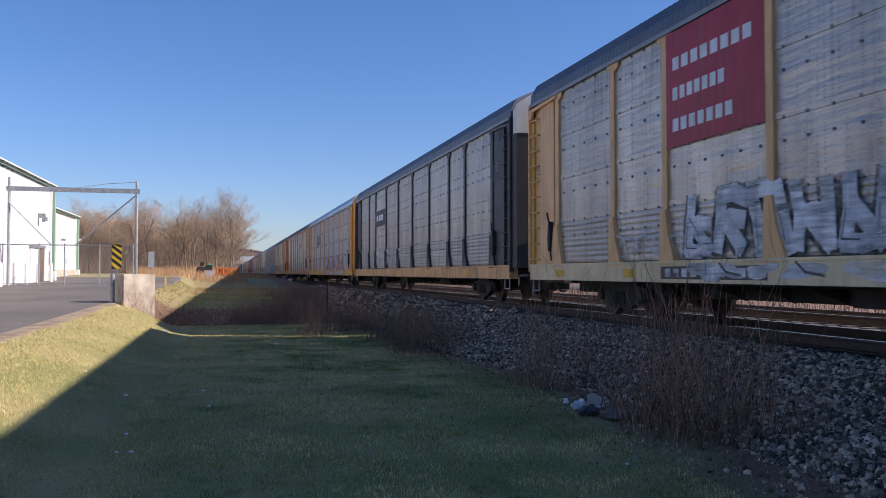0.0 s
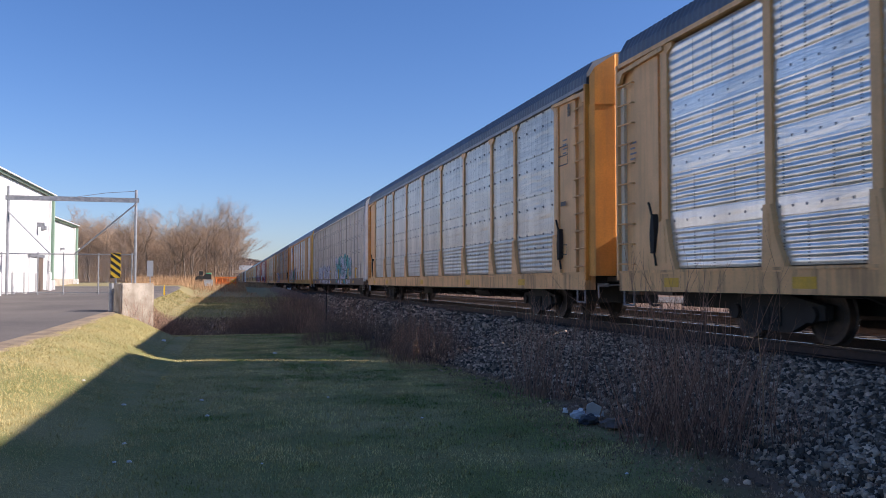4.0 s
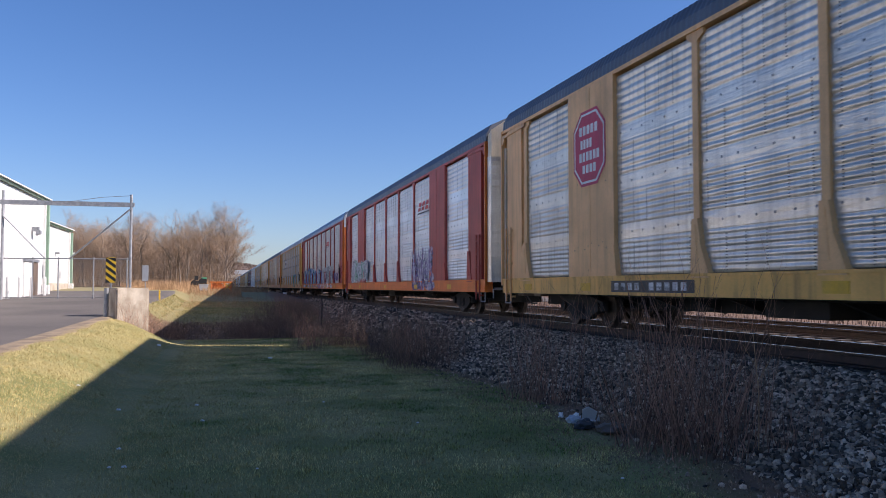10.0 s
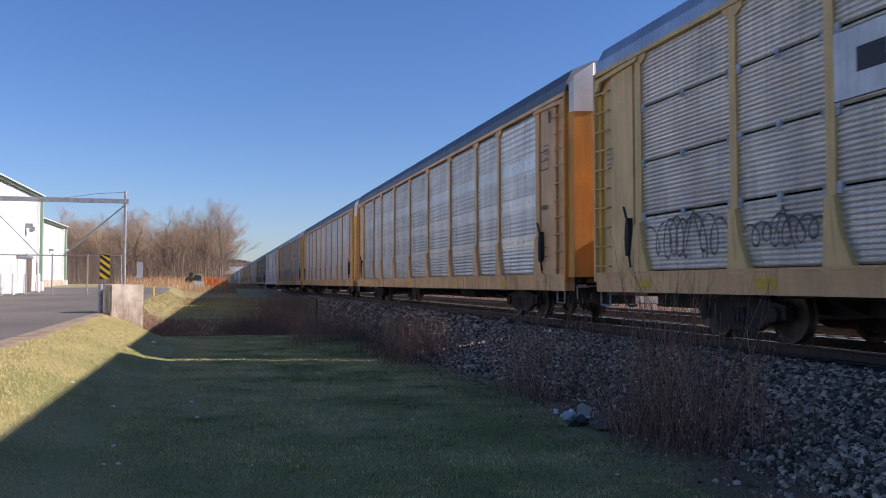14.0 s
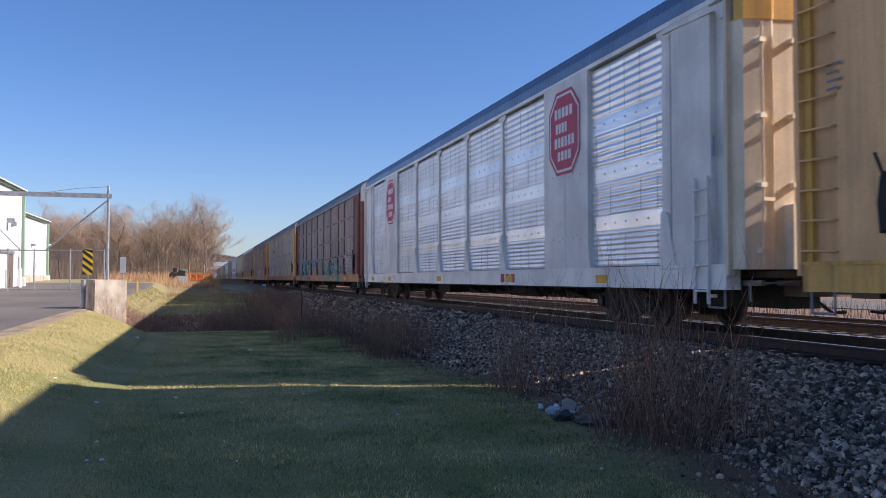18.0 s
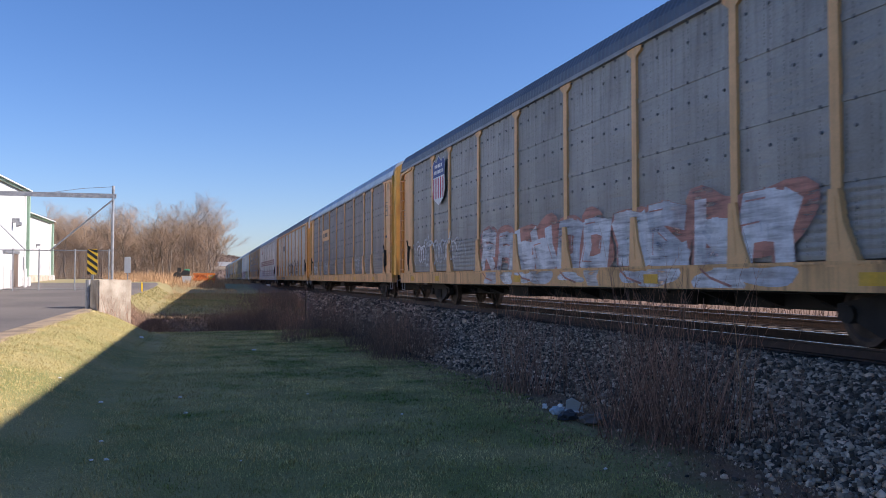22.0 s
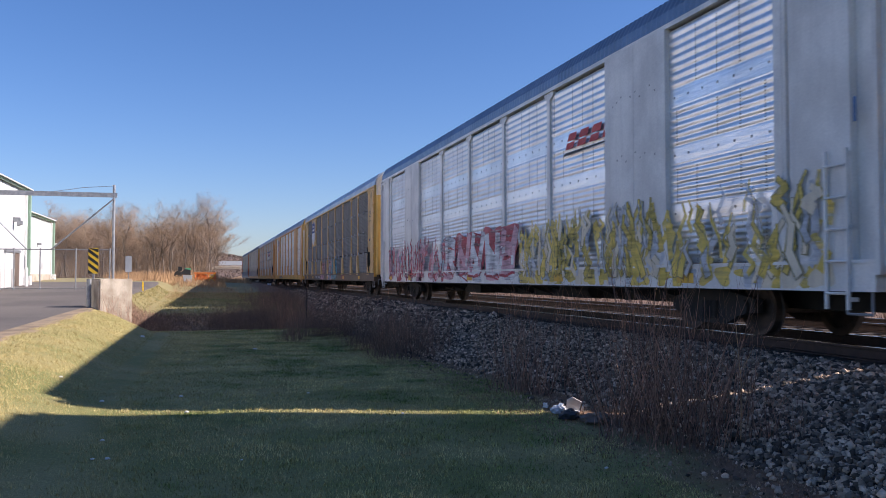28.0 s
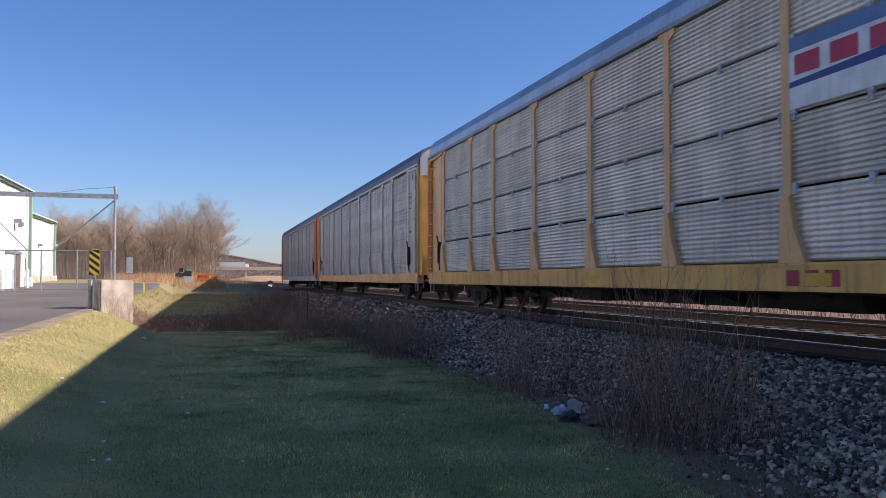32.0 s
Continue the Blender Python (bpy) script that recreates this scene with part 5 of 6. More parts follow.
def dry_side(m, straw, x0, x1):
    """Worn straw-coloured patches that grow more common towards the drive."""
    nt = m.node_tree
    n, link = nt.nodes, nt.links.new
    bsdf = n["Principled BSDF"]
    src = bsdf.inputs["Base Color"].links[0].from_socket
    co = n.new("ShaderNodeTexCoord")
    sep = n.new("ShaderNodeSeparateXYZ")
    link(co.outputs["Object"], sep.inputs[0])
    share = n.new("ShaderNodeMapRange")
    share.inputs[1].default_value, share.inputs[2].default_value = x0, x1
    share.inputs[3].default_value, share.inputs[4].default_value = 0.9, 0.47
    link(sep.outputs["X"], share.inputs["Value"])
    mp = n.new("ShaderNodeMapping")
    mp.inputs["Scale"].default_value = (1.0, 0.55, 1.0)
    link(co.outputs["Object"], mp.inputs["Vector"])
    nz = n.new("ShaderNodeTexNoise")
    nz.inputs["Scale"].default_value, nz.inputs["Detail"].default_value, nz.inputs["Roughness"].default_value = 1.9, 9, 0.68
    link(mp.outputs["Vector"], nz.inputs["Vector"])
    over = n.new("ShaderNodeMath")
    over.operation = "ADD"
    link(nz.outputs["Fac"], over.inputs[0])
    link(share.outputs[0], over.inputs[1])
    fac = n.new("ShaderNodeMapRange")
    fac.inputs[1].default_value, fac.inputs[2].default_value = 1.06, 1.32
    fac.inputs[4].default_value = 0.85
    link(over.outputs[0], fac.inputs["Value"])
    mx = n.new("ShaderNodeMix")
    mx.data_type = "RGBA"
    mx.inputs[7].default_value = (*straw, 1)
    link(fac.outputs[0], mx.inputs[0])
    link(src, mx.inputs[6])
    link(mx.outputs[2], bsdf.inputs["Base Color"])


dry_side(M["blade"], (0.55, 0.455, 0.205), -2.4, 2.0)


def blades(n, x0, x1, y0, y1, h0, h1, wide, power=1.7, tuft=0):
    m = n // tuft if tuft else n
    x = rng.uniform(x0, x1, m)
    y = y0 + (y1 - y0) * rng.random(m) ** power
    if tuft:
        x, y, n = np.repeat(x, tuft) + rng.normal(0, 0.035, m * tuft), np.repeat(y, tuft) + rng.normal(0, 0.035, m * tuft), m * tuft
    if h1 < 0.1 and h0 > 0.01:
        # the grass gives way to bare earth towards the ballast, along a ragged edge
        edge = 3.4 + 0.12 * np.clip(y - 5.5, 0, 8) + np.array([0.3 * noise2(float(p), float(q), 1.3) + 0.12 * noise2(float(p), float(q), 5.0) for p, q in zip(x, y)])
        keep = x < edge
        x, y, n = x[keep], y[keep], int(keep.sum())
    z = levels(x, y) - 0.004
    h = rng.uniform(h0, h1, n)
    a, lean = rng.uniform(0, 6.3, n), rng.uniform(0.2, 1.0, n) * h
    w = wide * (0.6 + 0.8 * rng.random(n)) * (1 + y / 40)
    p = np.stack([x, y, z], -1)
    side = np.stack([np.cos(a), np.sin(a), 0 * a], -1) * w[:, None]
    tip = np.stack([-np.sin(a) * lean, np.cos(a) * lean, h], -1)
    v = np.stack([p - side, p + side, p + tip], 1).reshape(-1, 3)
    return v, np.arange(3 * n).reshape(-1, 3)


g1, t1 = blades(300000, -3.4, 4.1, 4.2, 28.3, 0.014, 0.036, 0.0026)
g2, t2 = blades(14000, -3.3, 4.4, 20, 29.2, 0.02, 0.045, 0.004, 1.0)
g4, t4 = blades(36000, -3.2, 4.4, 36.0, 60, 0.03, 0.09, 0.006, 1.0)
M["straw"] = surface("dry_grass", (0.42, 0.34, 0.15), (0.25, 0.235, 0.085), 0.9, scale=0.7, fine=6, bump=0, contrast=0.5)
island_tint(M["straw"], 0.55, 1.4)
tagged(new("dry_grass", scatter_mesh("dry_grass", g4, t4, M["straw"])), "rough dry grass beyond the ditch, straw and olive", "grass", kind="stuff")
g3, t3 = blades(60000, -3.3, 4.0, 4.2, 24, 0.022, 0.05, 0.003, 1.6, 24)
tagged(new("lawn_grass", scatter_mesh("lawn_grass", np.concatenate([g1, g2, g3]), np.concatenate([t1, t2 + len(g1), t3 + len(g1) + len(g2)]), M["blade"])),
       "short winter lawn grass, green with dry blades", "grass", kind="stuff")

# fallen leaves and dead stems on the bare earth
M["dead_leaf"] = surface("dead_leaf", (0.36, 0.245, 0.15), (0.20, 0.135, 0.085), 0.9, scale=3, fine=20, bump=0)
island_tint(M["dead_leaf"], 0.5, 1.7)
lv, lf = blades(22000, 3.1, 4.65, 4.4, 26, 0.006, 0.03, 0.007)
lv2, lf2 = blades(8000, -3.1, 3.4, 29.4, 37, 0.02, 0.12, 0.016, 1.0)
lv, lf = np.concatenate([lv, lv2]), np.concatenate([lf, lf2 + len(lv)])
tagged(new("leaf_litter", scatter_mesh("leaf_litter", lv, lf, M["dead_leaf"])), "brown fallen leaves and dead stems on bare earth", "leaf litter", kind="stuff")

# ---- twiggy plants ----


def stems(seed, n, spread, h0, h1, forks, r0=0.006, lean=0.35, curve=0.25):
    """Upright bare stems that fork into finer twigs, as thin three-sided rods."""
    rg = random.Random(seed)
    verts, faces = [], []

    def limb(p, way, length, r, level):
        q = p
        w = way.copy()
        for i in range(3):
            w = (w + Vector((rg.uniform(-1, 1), rg.uniform(-1, 1), rg.uniform(-0.3, 0.6))) * curve * 0.5).normalized()
            e = q + w * length / 3
            side = w.orthogonal().normalized()
            up = w.cross(side)
            b = len(verts)
            for c, rad in ((q, r * (1 - 0.25 * i)), (e, r * (0.75 - 0.22 * i))):
                for k in range(3):
                    t = 2.094 * k
                    verts.append(tuple(c + (side * math.cos(t) + up * math.sin(t)) * rad))
            faces.extend([(b, b + 1, b + 4, b + 3), (b + 1, b + 2, b + 5, b + 4), (b + 2, b, b + 3, b + 5)])
            if level > 0 and i > 0:
                for _ in range(forks):
                    limb(e, (w + Vector((rg.uniform(-1, 1), rg.uniform(-1, 1), rg.uniform(0, 0.8))) * 0.6).normalized(), length * rg.uniform(0.35, 0.6), r * 0.6, level - 1)
            q = e

    for _ in range(n):
        a, d = rg.uniform(0, 6.3), spread * math.sqrt(rg.random())
        p = Vector((d * math.cos(a), d * math.sin(a), -0.05))
        way = Vector((rg.uniform(-lean, lean), rg.uniform(-lean, lean), 1)).normalized()
        limb(p, way, rg.uniform(h0, h1), r0 * rg.uniform(0.7, 1.2), 2)
    return verts, faces


def plant_mesh(name, material, *a, **k):
    v, f = stems(*a, **k)
    return scatter_mesh(name, v, f, material)


island_tint(M["twig"], 0.4, 1.7)
island_tint(M["brush_twig"], 0.4, 1.6)
shrub_kinds = [(plant_mesh("stem_clump", M["twig"], 31 + i, 26, 0.40, 0.35, 1.3, 0, 0.0058, lean=0.36),
                plant_mesh("twig_crown", M["twig"], 41 + i, 15, 0.45, 0.5, 1.15, 1, 0.0042, lean=0.42, curve=0.32)) for i in range(4)]
low_kinds = [(plant_mesh("stem_clump", M["brush_twig"], 51 + i, 36, 0.7, 0.35, 0.8, 0, 0.006, lean=0.4),
              plant_mesh("twig_crown", M["brush_twig"], 61 + i, 60, 0.75, 0.3, 0.7, 1, 0.005, lean=0.6)) for i in range(3)]


def shrub(x, y, kind, scale, turn, label, group):
    z = max(ground_level(x, y), float(ballast_level(x)) if x > TRACK - 4.75 else -9)
    sh = thing("bare_shrub", x, y, z, label, "shrub", group, rz=turn)
    sh.scale = (scale, scale, scale)
    tagged(part("stem_clump", kind[0], sh), kind="stuff")
    part("twig_crown", kind[1], sh)
    return sh


prng = random.Random(8)
for x, y, sc in ((4.05, 10.4, 1.1), (4.35, 10.3, 1.15), (4.2, 10.7, 0.9), (4.1, 7.5, 1.0), (4.05, 7.05, 1.1), (4.3, 6.95, 1.2), (4.45, 7.4, 1.25), (4.25, 7.25, 1.3), (4.6, 6.65, 0.9), (4.8, 7.2, 0.8), (4.35, 8.0, 0.8), (4.9, 6.3, 0.55), (4.4, 9.2, 0.5)):
    shrub(x, y, shrub_kinds[prng.randrange(4)], sc, prng.uniform(0, 360), "leafless reddish-brown shrub at the ballast's foot", "shrubs at the ballast's foot")
for i in range(64):
    y = prng.uniform(15.5, 46)
    x = prng.uniform(2.2, 4.6) if y > 21 else prng.uniform(3.7, 4.6)
    shrub(x, y, low_kinds[prng.randrange(3)] if i % 3 else shrub_kinds[i % 2], prng.uniform(0.65, 1.1), prng.uniform(0, 360), "low dark leafless brush beside the track", "low brush")
for i in range(44):
    x, y = prng.uniform(-3.2, 3.4), 29.4 + 6.0 * prng.random() ** 1.3
    shrub(x, y, low_kinds[i % 3], prng.uniform(0.5, 1.05) if x > 0.4 else prng.uniform(0.2, 0.42), prng.uniform(0, 360), "tangled dry brush in the ditch", "ditch brush")

for x, y, sc in ((-2.6, 28.4, 0.9), (-2.9, 28.2, 0.75), (-2.2, 28.6, 0.8), (-2.2, 30.5, 0.9), (-1.7, 31.5, 0.9), (-1.9, 33.0, 0.9), (-1.2, 30.2, 0.7), (-2.6, 31.6, 0.9)):
    shrub(x, y, shrub_kinds[prng.randrange(3)] if y < 29 else low_kinds[prng.randrange(3)], sc, prng.uniform(0, 360), "dry reddish brush beside the concrete block", "ditch brush")

# reeds and tall dry grass, far side of the ditch
island_tint(M["reed"], 0.6, 1.35)


def reed_field(n, x0, x1, y0, y1, h0, h1):
    x, y = rng.uniform(x0, x1, n), rng.uniform(y0, y1, n)
    z = levels(x, y) - 0.05
    h = rng.uniform(h0, h1, n)
    a = rng.uniform(0, 6.3, n)
    p = np.stack([x, y, z], -1)
    side = np.stack([np.cos(a), np.sin(a), 0 * a], -1) * 0.013
    tip = np.stack([rng.uniform(-0.25, 0.25, n) * h, rng.uniform(-0.25, 0.25, n) * h, h], -1)
    v = np.stack([p - side, p + side, p + tip], 1).reshape(-1, 3)
    return v, np.arange(3 * n).reshape(-1, 3)


parts_v, parts_f, base_i = [], [], 0
for args in ((6500, -7.0, 1.5, 66, 77, 0.15, 0.6), (5000, -9, 1.0, 80, 92, 0.3, 1.0), (4000, -2.4, 2.2, 50, 66, 0.08, 0.25), (3500, -2.0, 4.5, 80, 120, 0.2, 0.8)):
    v, f = reed_field(*args)
    parts_v.append(v)
    parts_f.append(f + base_i)
    base_i += len(v)
tagged(new("dry_reeds", scatter_mesh("dry_reeds", np.concatenate(parts_v), np.concatenate(parts_f), M["reed"])), "tall orange-brown dry grass and reeds", "reeds", kind="stuff")

# ---- woods ----
island_tint(M["wood_twig"], 0.6, 1.4)


def bare_tree(seed, height):
    """A leafless tree: a tapered trunk with limbs, and a crown of forked twigs."""
    rg = random.Random(seed)
    trunk, tv, tf = Shape(), [], []

    def twig(p, q, r):
        w = (q - p).normalized()
        s = w.orthogonal().normalized() * r
        u = w.cross(s)
        b = len(tv)
        tv.extend([tuple(p + s), tuple(p - s * 0.5 + u * 0.87), tuple(p - s * 0.5 - u * 0.87), tuple(q)])
        tf.extend([(b, b + 1, b + 3), (b + 1, b + 2, b + 3), (b + 2, b, b + 3)])

    def limb(p, way, length, r, level):
        q = p
        for i in range(3):
            way = (way + Vector((rg.uniform(-1, 1), rg.uniform(-1, 1), rg.uniform(-0.1, 0.5))) * 0.22).normalized()
            e = q + way * length / 3
            if level >= 2:
                trunk.rod(q, e, r * (1 - 0.22 * i), r * (0.78 - 0.22 * i), sides=5)
            else:
                twig(q, e + way * length * 0.1, r * (1 - 0.2 * i))
            if level > 0 and (i > 0 or level < 4):
                for _ in range(2 if level > 1 else 5):
                    turn = Vector((rg.uniform(-1, 1), rg.uniform(-1, 1), rg.uniform(-0.2, 0.9)))
                    limb(e, (way * 0.6 + turn * 0.75).normalized(), length * rg.uniform(0.5, 0.74), r * 0.5, level - 1)
            q = e

    limb(Vector((0, 0, -0.2)), Vector((rg.uniform(-0.1, 0.1), rg.uniform(-0.1, 0.1), 1)), height * 0.46, height * 0.010, 4)
    return trunk, tv, tf


tree_kinds = []
for i in range(5):
    tr, tv, tf = bare_tree(70 + i, 10.0)
    tree_kinds.append((tr.mesh("trunk", M["bark"]), scatter_mesh("crown", tv, tf, M["wood_twig"])))


def tree(x, y, kind, scale, turn, z=None):
    t = thing("bare_tree", x, y, ground_level(x, y) if z is None else z, "tall leafless brown tree in a winter wood", "tree", "trees of the wood", rz=turn)
    t.scale = (scale * 1.12, scale * 1.12, scale * 0.86)
    part("trunk", tree_kinds[kind][0], t)
    part("crown", tree_kinds[kind][1], t)


for i in range(210):
    row = i % 6
    f = (i // 6 + prng.random()) / 35
    y = 96 + row * 11 + prng.uniform(-4, 4)
    x = -62 + f * (62 + 1.0 - row * 0.2)
    tree(x, y, prng.randrange(5), prng.uniform(0.78, 1.08) * (0.92 + 0.002 * (y - 96)), prng.uniform(0, 360))
for x, y, sc in ((0.2, 99, 1.12), (-1.4, 102, 1.1), (-3.6, 97, 0.98), (-0.9, 106, 1.1), (1.0, 108, 0.9)):
    tree(x, y, prng.randrange(5), sc, prng.uniform(0, 360))
for i in range(40):
    y = prng.uniform(165, 320)
    tree(prng.uniform(-70, 1 if y < 220 else -2), y, prng.randrange(5), prng.uniform(0.8, 1.0), prng.uniform(0, 360))

# undergrowth that fills the wood's foot
uv, uf, b0 = [], [], 0
for i in range(640):
    x, y = prng.uniform(-62, 0.5), prng.uniform(88, 150)
    v, f = stems(900 + i % 12, 9, 1.8, 1.2, 3.4, 1, 0.02, lean=0.5)
    v = np.array(v) + np.array((x, y, ground_level(x, y)))
    uv.append(v)
    uf.append(np.array(f) + b0)
    b0 += len(v)
tagged(new("undergrowth", scatter_mesh("undergrowth", np.concatenate(uv), np.concatenate(uf), M["wood_twig"])), "dense brown leafless undergrowth at the wood's edge", "undergrowth", kind="stuff")

# far wooded ridge
M["far_wood"] = surface("far_wood", (0.165, 0.118, 0.092), (0.12, 0.088, 0.07), 0.95, scale=0.08, fine=0.9, vary=0.15, bump=0)


def hill_level(x, y):
    return (9 + 11 * smooth(80, 0, x) + 2 * noise2(x, y, 0.02)) * smooth(600, 680, y) * (1 - 0.5 * smooth(60, 300, abs(x))) - 1


hill = tagged(new("backdrop_hill", sheet("backdrop_hill", steps((-420, 420, 12)), steps((596, 760, 12)), hill_level, M["far_wood"])), "low wooded hill in the distance", "hill", kind="structure")
rr = random.Random(12)
rv, rf = [], []
for i in range(44000):
    x, y = rr.uniform(-160, 160), rr.uniform(605, 720)
    z = hill_level(x, y) + rr.uniform(-0.4, 1.6)
    b = len(rv)
    for _ in range(3):
        rv.append((x + rr.uniform(-0.55, 0.55), y + rr.uniform(-0.5, 0.5), z + rr.uniform(-1.1, 1.1)))
    rf.append((b, b + 1, b + 2))
tagged(new("far_woods", scatter_mesh("far_woods", rv, rf, M["far_wood"])), "distant brown leafless wooded ridge", "woods", kind="stuff")

# dry weeds beyond the tracks
M["dark_weed"] = surface("dark_weed", (0.10, 0.066, 0.045), (0.06, 0.04, 0.03), 0.9, scale=1.5, bump=0)
island_tint(M["dark_weed"], 0.5, 1.8)
wv, wf, b0 = [], [], 0
for args in ((7000, 15.5, 19.5, -5, 110, 0.2, 0.7), (5000, 19, 28, 0, 160, 0.3, 0.9)):
    v, f = reed_field(*args)
    wv.append(v)
    wf.append(f + b0)
    b0 += len(v)
tagged(new("dry_weeds", scatter_mesh("dry_weeds", np.concatenate(wv), np.concatenate(wf), M["dark_weed"])), "brown dry weeds beyond the tracks", "weeds", kind="stuff")

# ---- bridge far down the line ----
bridge = thing("road_bridge", 0, 560, 0, "distant concrete road bridge over the railway", "bridge")
part("deck", Shape().box(-90, 120, -5, 5, 6.6, 7.7).mesh("deck", M["concrete"]), bridge)
part("parapet", Shape().box(-90, 120, -5.2, -4.9, 7.6, 8.5).mesh("parapet", M["concrete"]), bridge)
for x in (-30, -4, 24, 50):
    part("pier", Shape().box(x - 0.7, x + 0.7, -4, 4, -1, 6.6).mesh("pier", M["concrete"]), bridge)
part("abutment", Shape().prism([(-120, -1), (-34, -1), (-52, 6.6), (-120, 6.6)], 1, -5, 5).mesh("abutment", M["concrete"]), bridge)
lorry = thing("lorry", 17, 560, 7.7, "white box lorry crossing the far bridge", "truck")
part("box_body", Shape().box(-9.5, 6.5, -1.2, 1.2, 1.1, 3.9).mesh("box_body", M["grey_sign"]), lorry)
part("cab", Shape().prism([(6.9, 0.6), (9.2, 0.6), (9.2, 1.9), (8.7, 3.0), (6.9, 3.0)], 1, -1.2, 1.2).mesh("cab", M["white"]), lorry)
for x in (-5.5, -4.2, 5.2, 8.0):
    part("wheel", lathe([(0.1, -1.25), (0.5, -1.25), (0.5, 1.25), (0.1, 1.25)], 0, 14).mesh("wheel", M["black"]), lorry, at=pose(x, 0, 0.5, 0, 0, 90))

bank = tagged(new("embankment", sheet("embankment", steps((6, 80, 4)), steps((400, 556, 8)), lambda x, y: -0.75 + 3.6 * smooth(420, 556, y) * smooth(6, 30, x), M["reed"])), "dry tan grass bank below the far bridge", "bank", kind="structure")
box = thing("trackside_cabinet", 6.55, 92, -0.3, "small dark trackside cabinet with a white face", "cabinet")
part("case", Shape().box(-0.3, 0.3, -0.25, 0.25, -0.1, 0.85).prism([(-0.34, 0.85), (0.34, 0.85), (0, 1.0)], 1, -0.28, 0.28).mesh("case", M["dark"]), box)
part("door", Shape().box(-0.22, 0.22, -0.27, -0.25, 0.1, 0.55).mesh("door", M["white"]), box)

# ---- white buildings ----


def shed(x1, y0, y1, z0, ztop, deep, label):
    """A long metal hall whose ribbed side wall faces the drive."""
    b = thing("metal_building", x1, y0, z0, label, "building")
    h, l = ztop - z0, y1 - y0
    n = int(l / 0.3)
    line = [(-0.2, 0)]
    for i in range(n):
        a, c = l * i / n, l * (i + 1) / n
        m = a + (c - a) * 0.84
        line += [(0, a), (0, m), (0.022, m + 0.01), (0.022, c - 0.01)]
    wall = Shape().prism(line + [(0, l), (-0.2, l)], 2, 0, h)
    part("side_wall", wall.mesh("side_wall", M["white_wall"]), b)
    for y in (0.0, l - 0.2):
        part("end_wall", Shape().prism([(-deep, 0), (-0.2, 0), (-0.2, h), (-deep / 2, h + deep * 0.1), (-deep, h)], 1, y, y + 0.2).mesh("end_wall", M["white_wall"]), b)
    part("far_wall", Shape().box(-deep - 0.2, -deep, 0, l, 0, h).mesh("far_wall", M["white_wall"]), b)
    part("roof", Shape().prism([(0.35, h - 0.02), (0.35, h + 0.05), (-deep / 2, h + deep * 0.1 + 0.12), (-deep - 0.4, h + 0.05), (-deep - 0.4, h - 0.02), (-deep / 2, h + deep * 0.1 + 0.02)], 1, -0.3, l + 0.25).mesh("roof", M["white_wall"]), b)
    part("eave_gutter", Shape().prism([(0.03, h - 0.12), (0.2, h - 0.12), (0.24, h + 0.08), (0.03, h + 0.06)], 1, -0.3, l + 0.28).mesh("eave_gutter", M["green_trim"]), b)
    part("corner_trim", Shape().box(-0.1, 0.28, l - 0.28, l + 0.03, 0, h - 0.2).mesh("corner_trim", M["green_trim"]), b)
    part("downpipe", Shape().box(0.045, 0.16, l - 0.62, l - 0.48, 0.3, h - 0.2).box(0.03, 0.42, l - 0.75, l - 0.3, 0, 0.75).mesh("downpipe", M["white"]), b)
    return b


b1 = shed(-10.9, 22, 57.2, 0.24, 6.37, 16, "long white ribbed metal hall with pale green trim")
door = part("roller_door", Shape().box(0.02, 0.06, 29.5, 31.7, 0, 2.1).mesh("roller_door", M["white"]), b1)
part("lintel", Shape().box(0.02, 0.16, 29.3, 33.0, 2.1, 2.26).mesh("lintel", M["galv"]), door)
part("leaf", Shape().box(0.02, 0.10, 31.75, 32.9, 0, 2.1).mesh("leaf", M["brown_grime"]), door)
part("wall_lamp", Shape().box(0.02, 0.4, 31.3, 31.6, 3.9, 4.15).prism([(0.25, 3.65), (0.5, 3.75), (0.5, 3.95), (0.25, 3.95)], 1, 31.25, 31.65).mesh("wall_lamp", M["galv"]), b1)
part("wall_vent", Shape().box(0.02, 0.08, 34.55, 34.8, 1.15, 1.95).mesh("wall_vent", M["galv"]), b1)
b2 = shed(-12.0, 58.5, 72.6, 0.38, 5.42, 12, "lower white metal building with green trim")
part("masonry_base", Shape().box(0.03, 0.09, 0, 13.6, 0, 0.75).mesh("masonry_base", M["concrete"]), b2)
part("wall_lamp", Shape().box(0.02, 0.3, 8.2, 8.5, 2.9, 3.05).mesh("wall_lamp", M["galv"]), b2)
part("wall_lamp", Shape().box(0.02, 0.4, 14.0, 14.3, 3.1, 3.25).mesh("wall_lamp", M["white"]), b2)
part("notice", Shape().box(0.03, 0.05, 9.6, 10.4, 1.2, 1.6).mesh("notice", M["grey_sign"]), b2)
for y in (42.4, 45.0, 47.5, 50.2, 53.8):
    bo = tagged(new("bollard", shared("bollard", lambda: Shape().rod((0, 0, -0.1), (0, 0, 1.08), 0.085, sides=12).rod((0, 0, 1.08), (0, 0, 1.14), 0.085, 0.03, sides=12), M["white"])),
                "white steel guard post before the white hall", "bollard", "bollards")
    bo.matrix_basis = pose(-10.2, y, ground_level(-10.2, y))

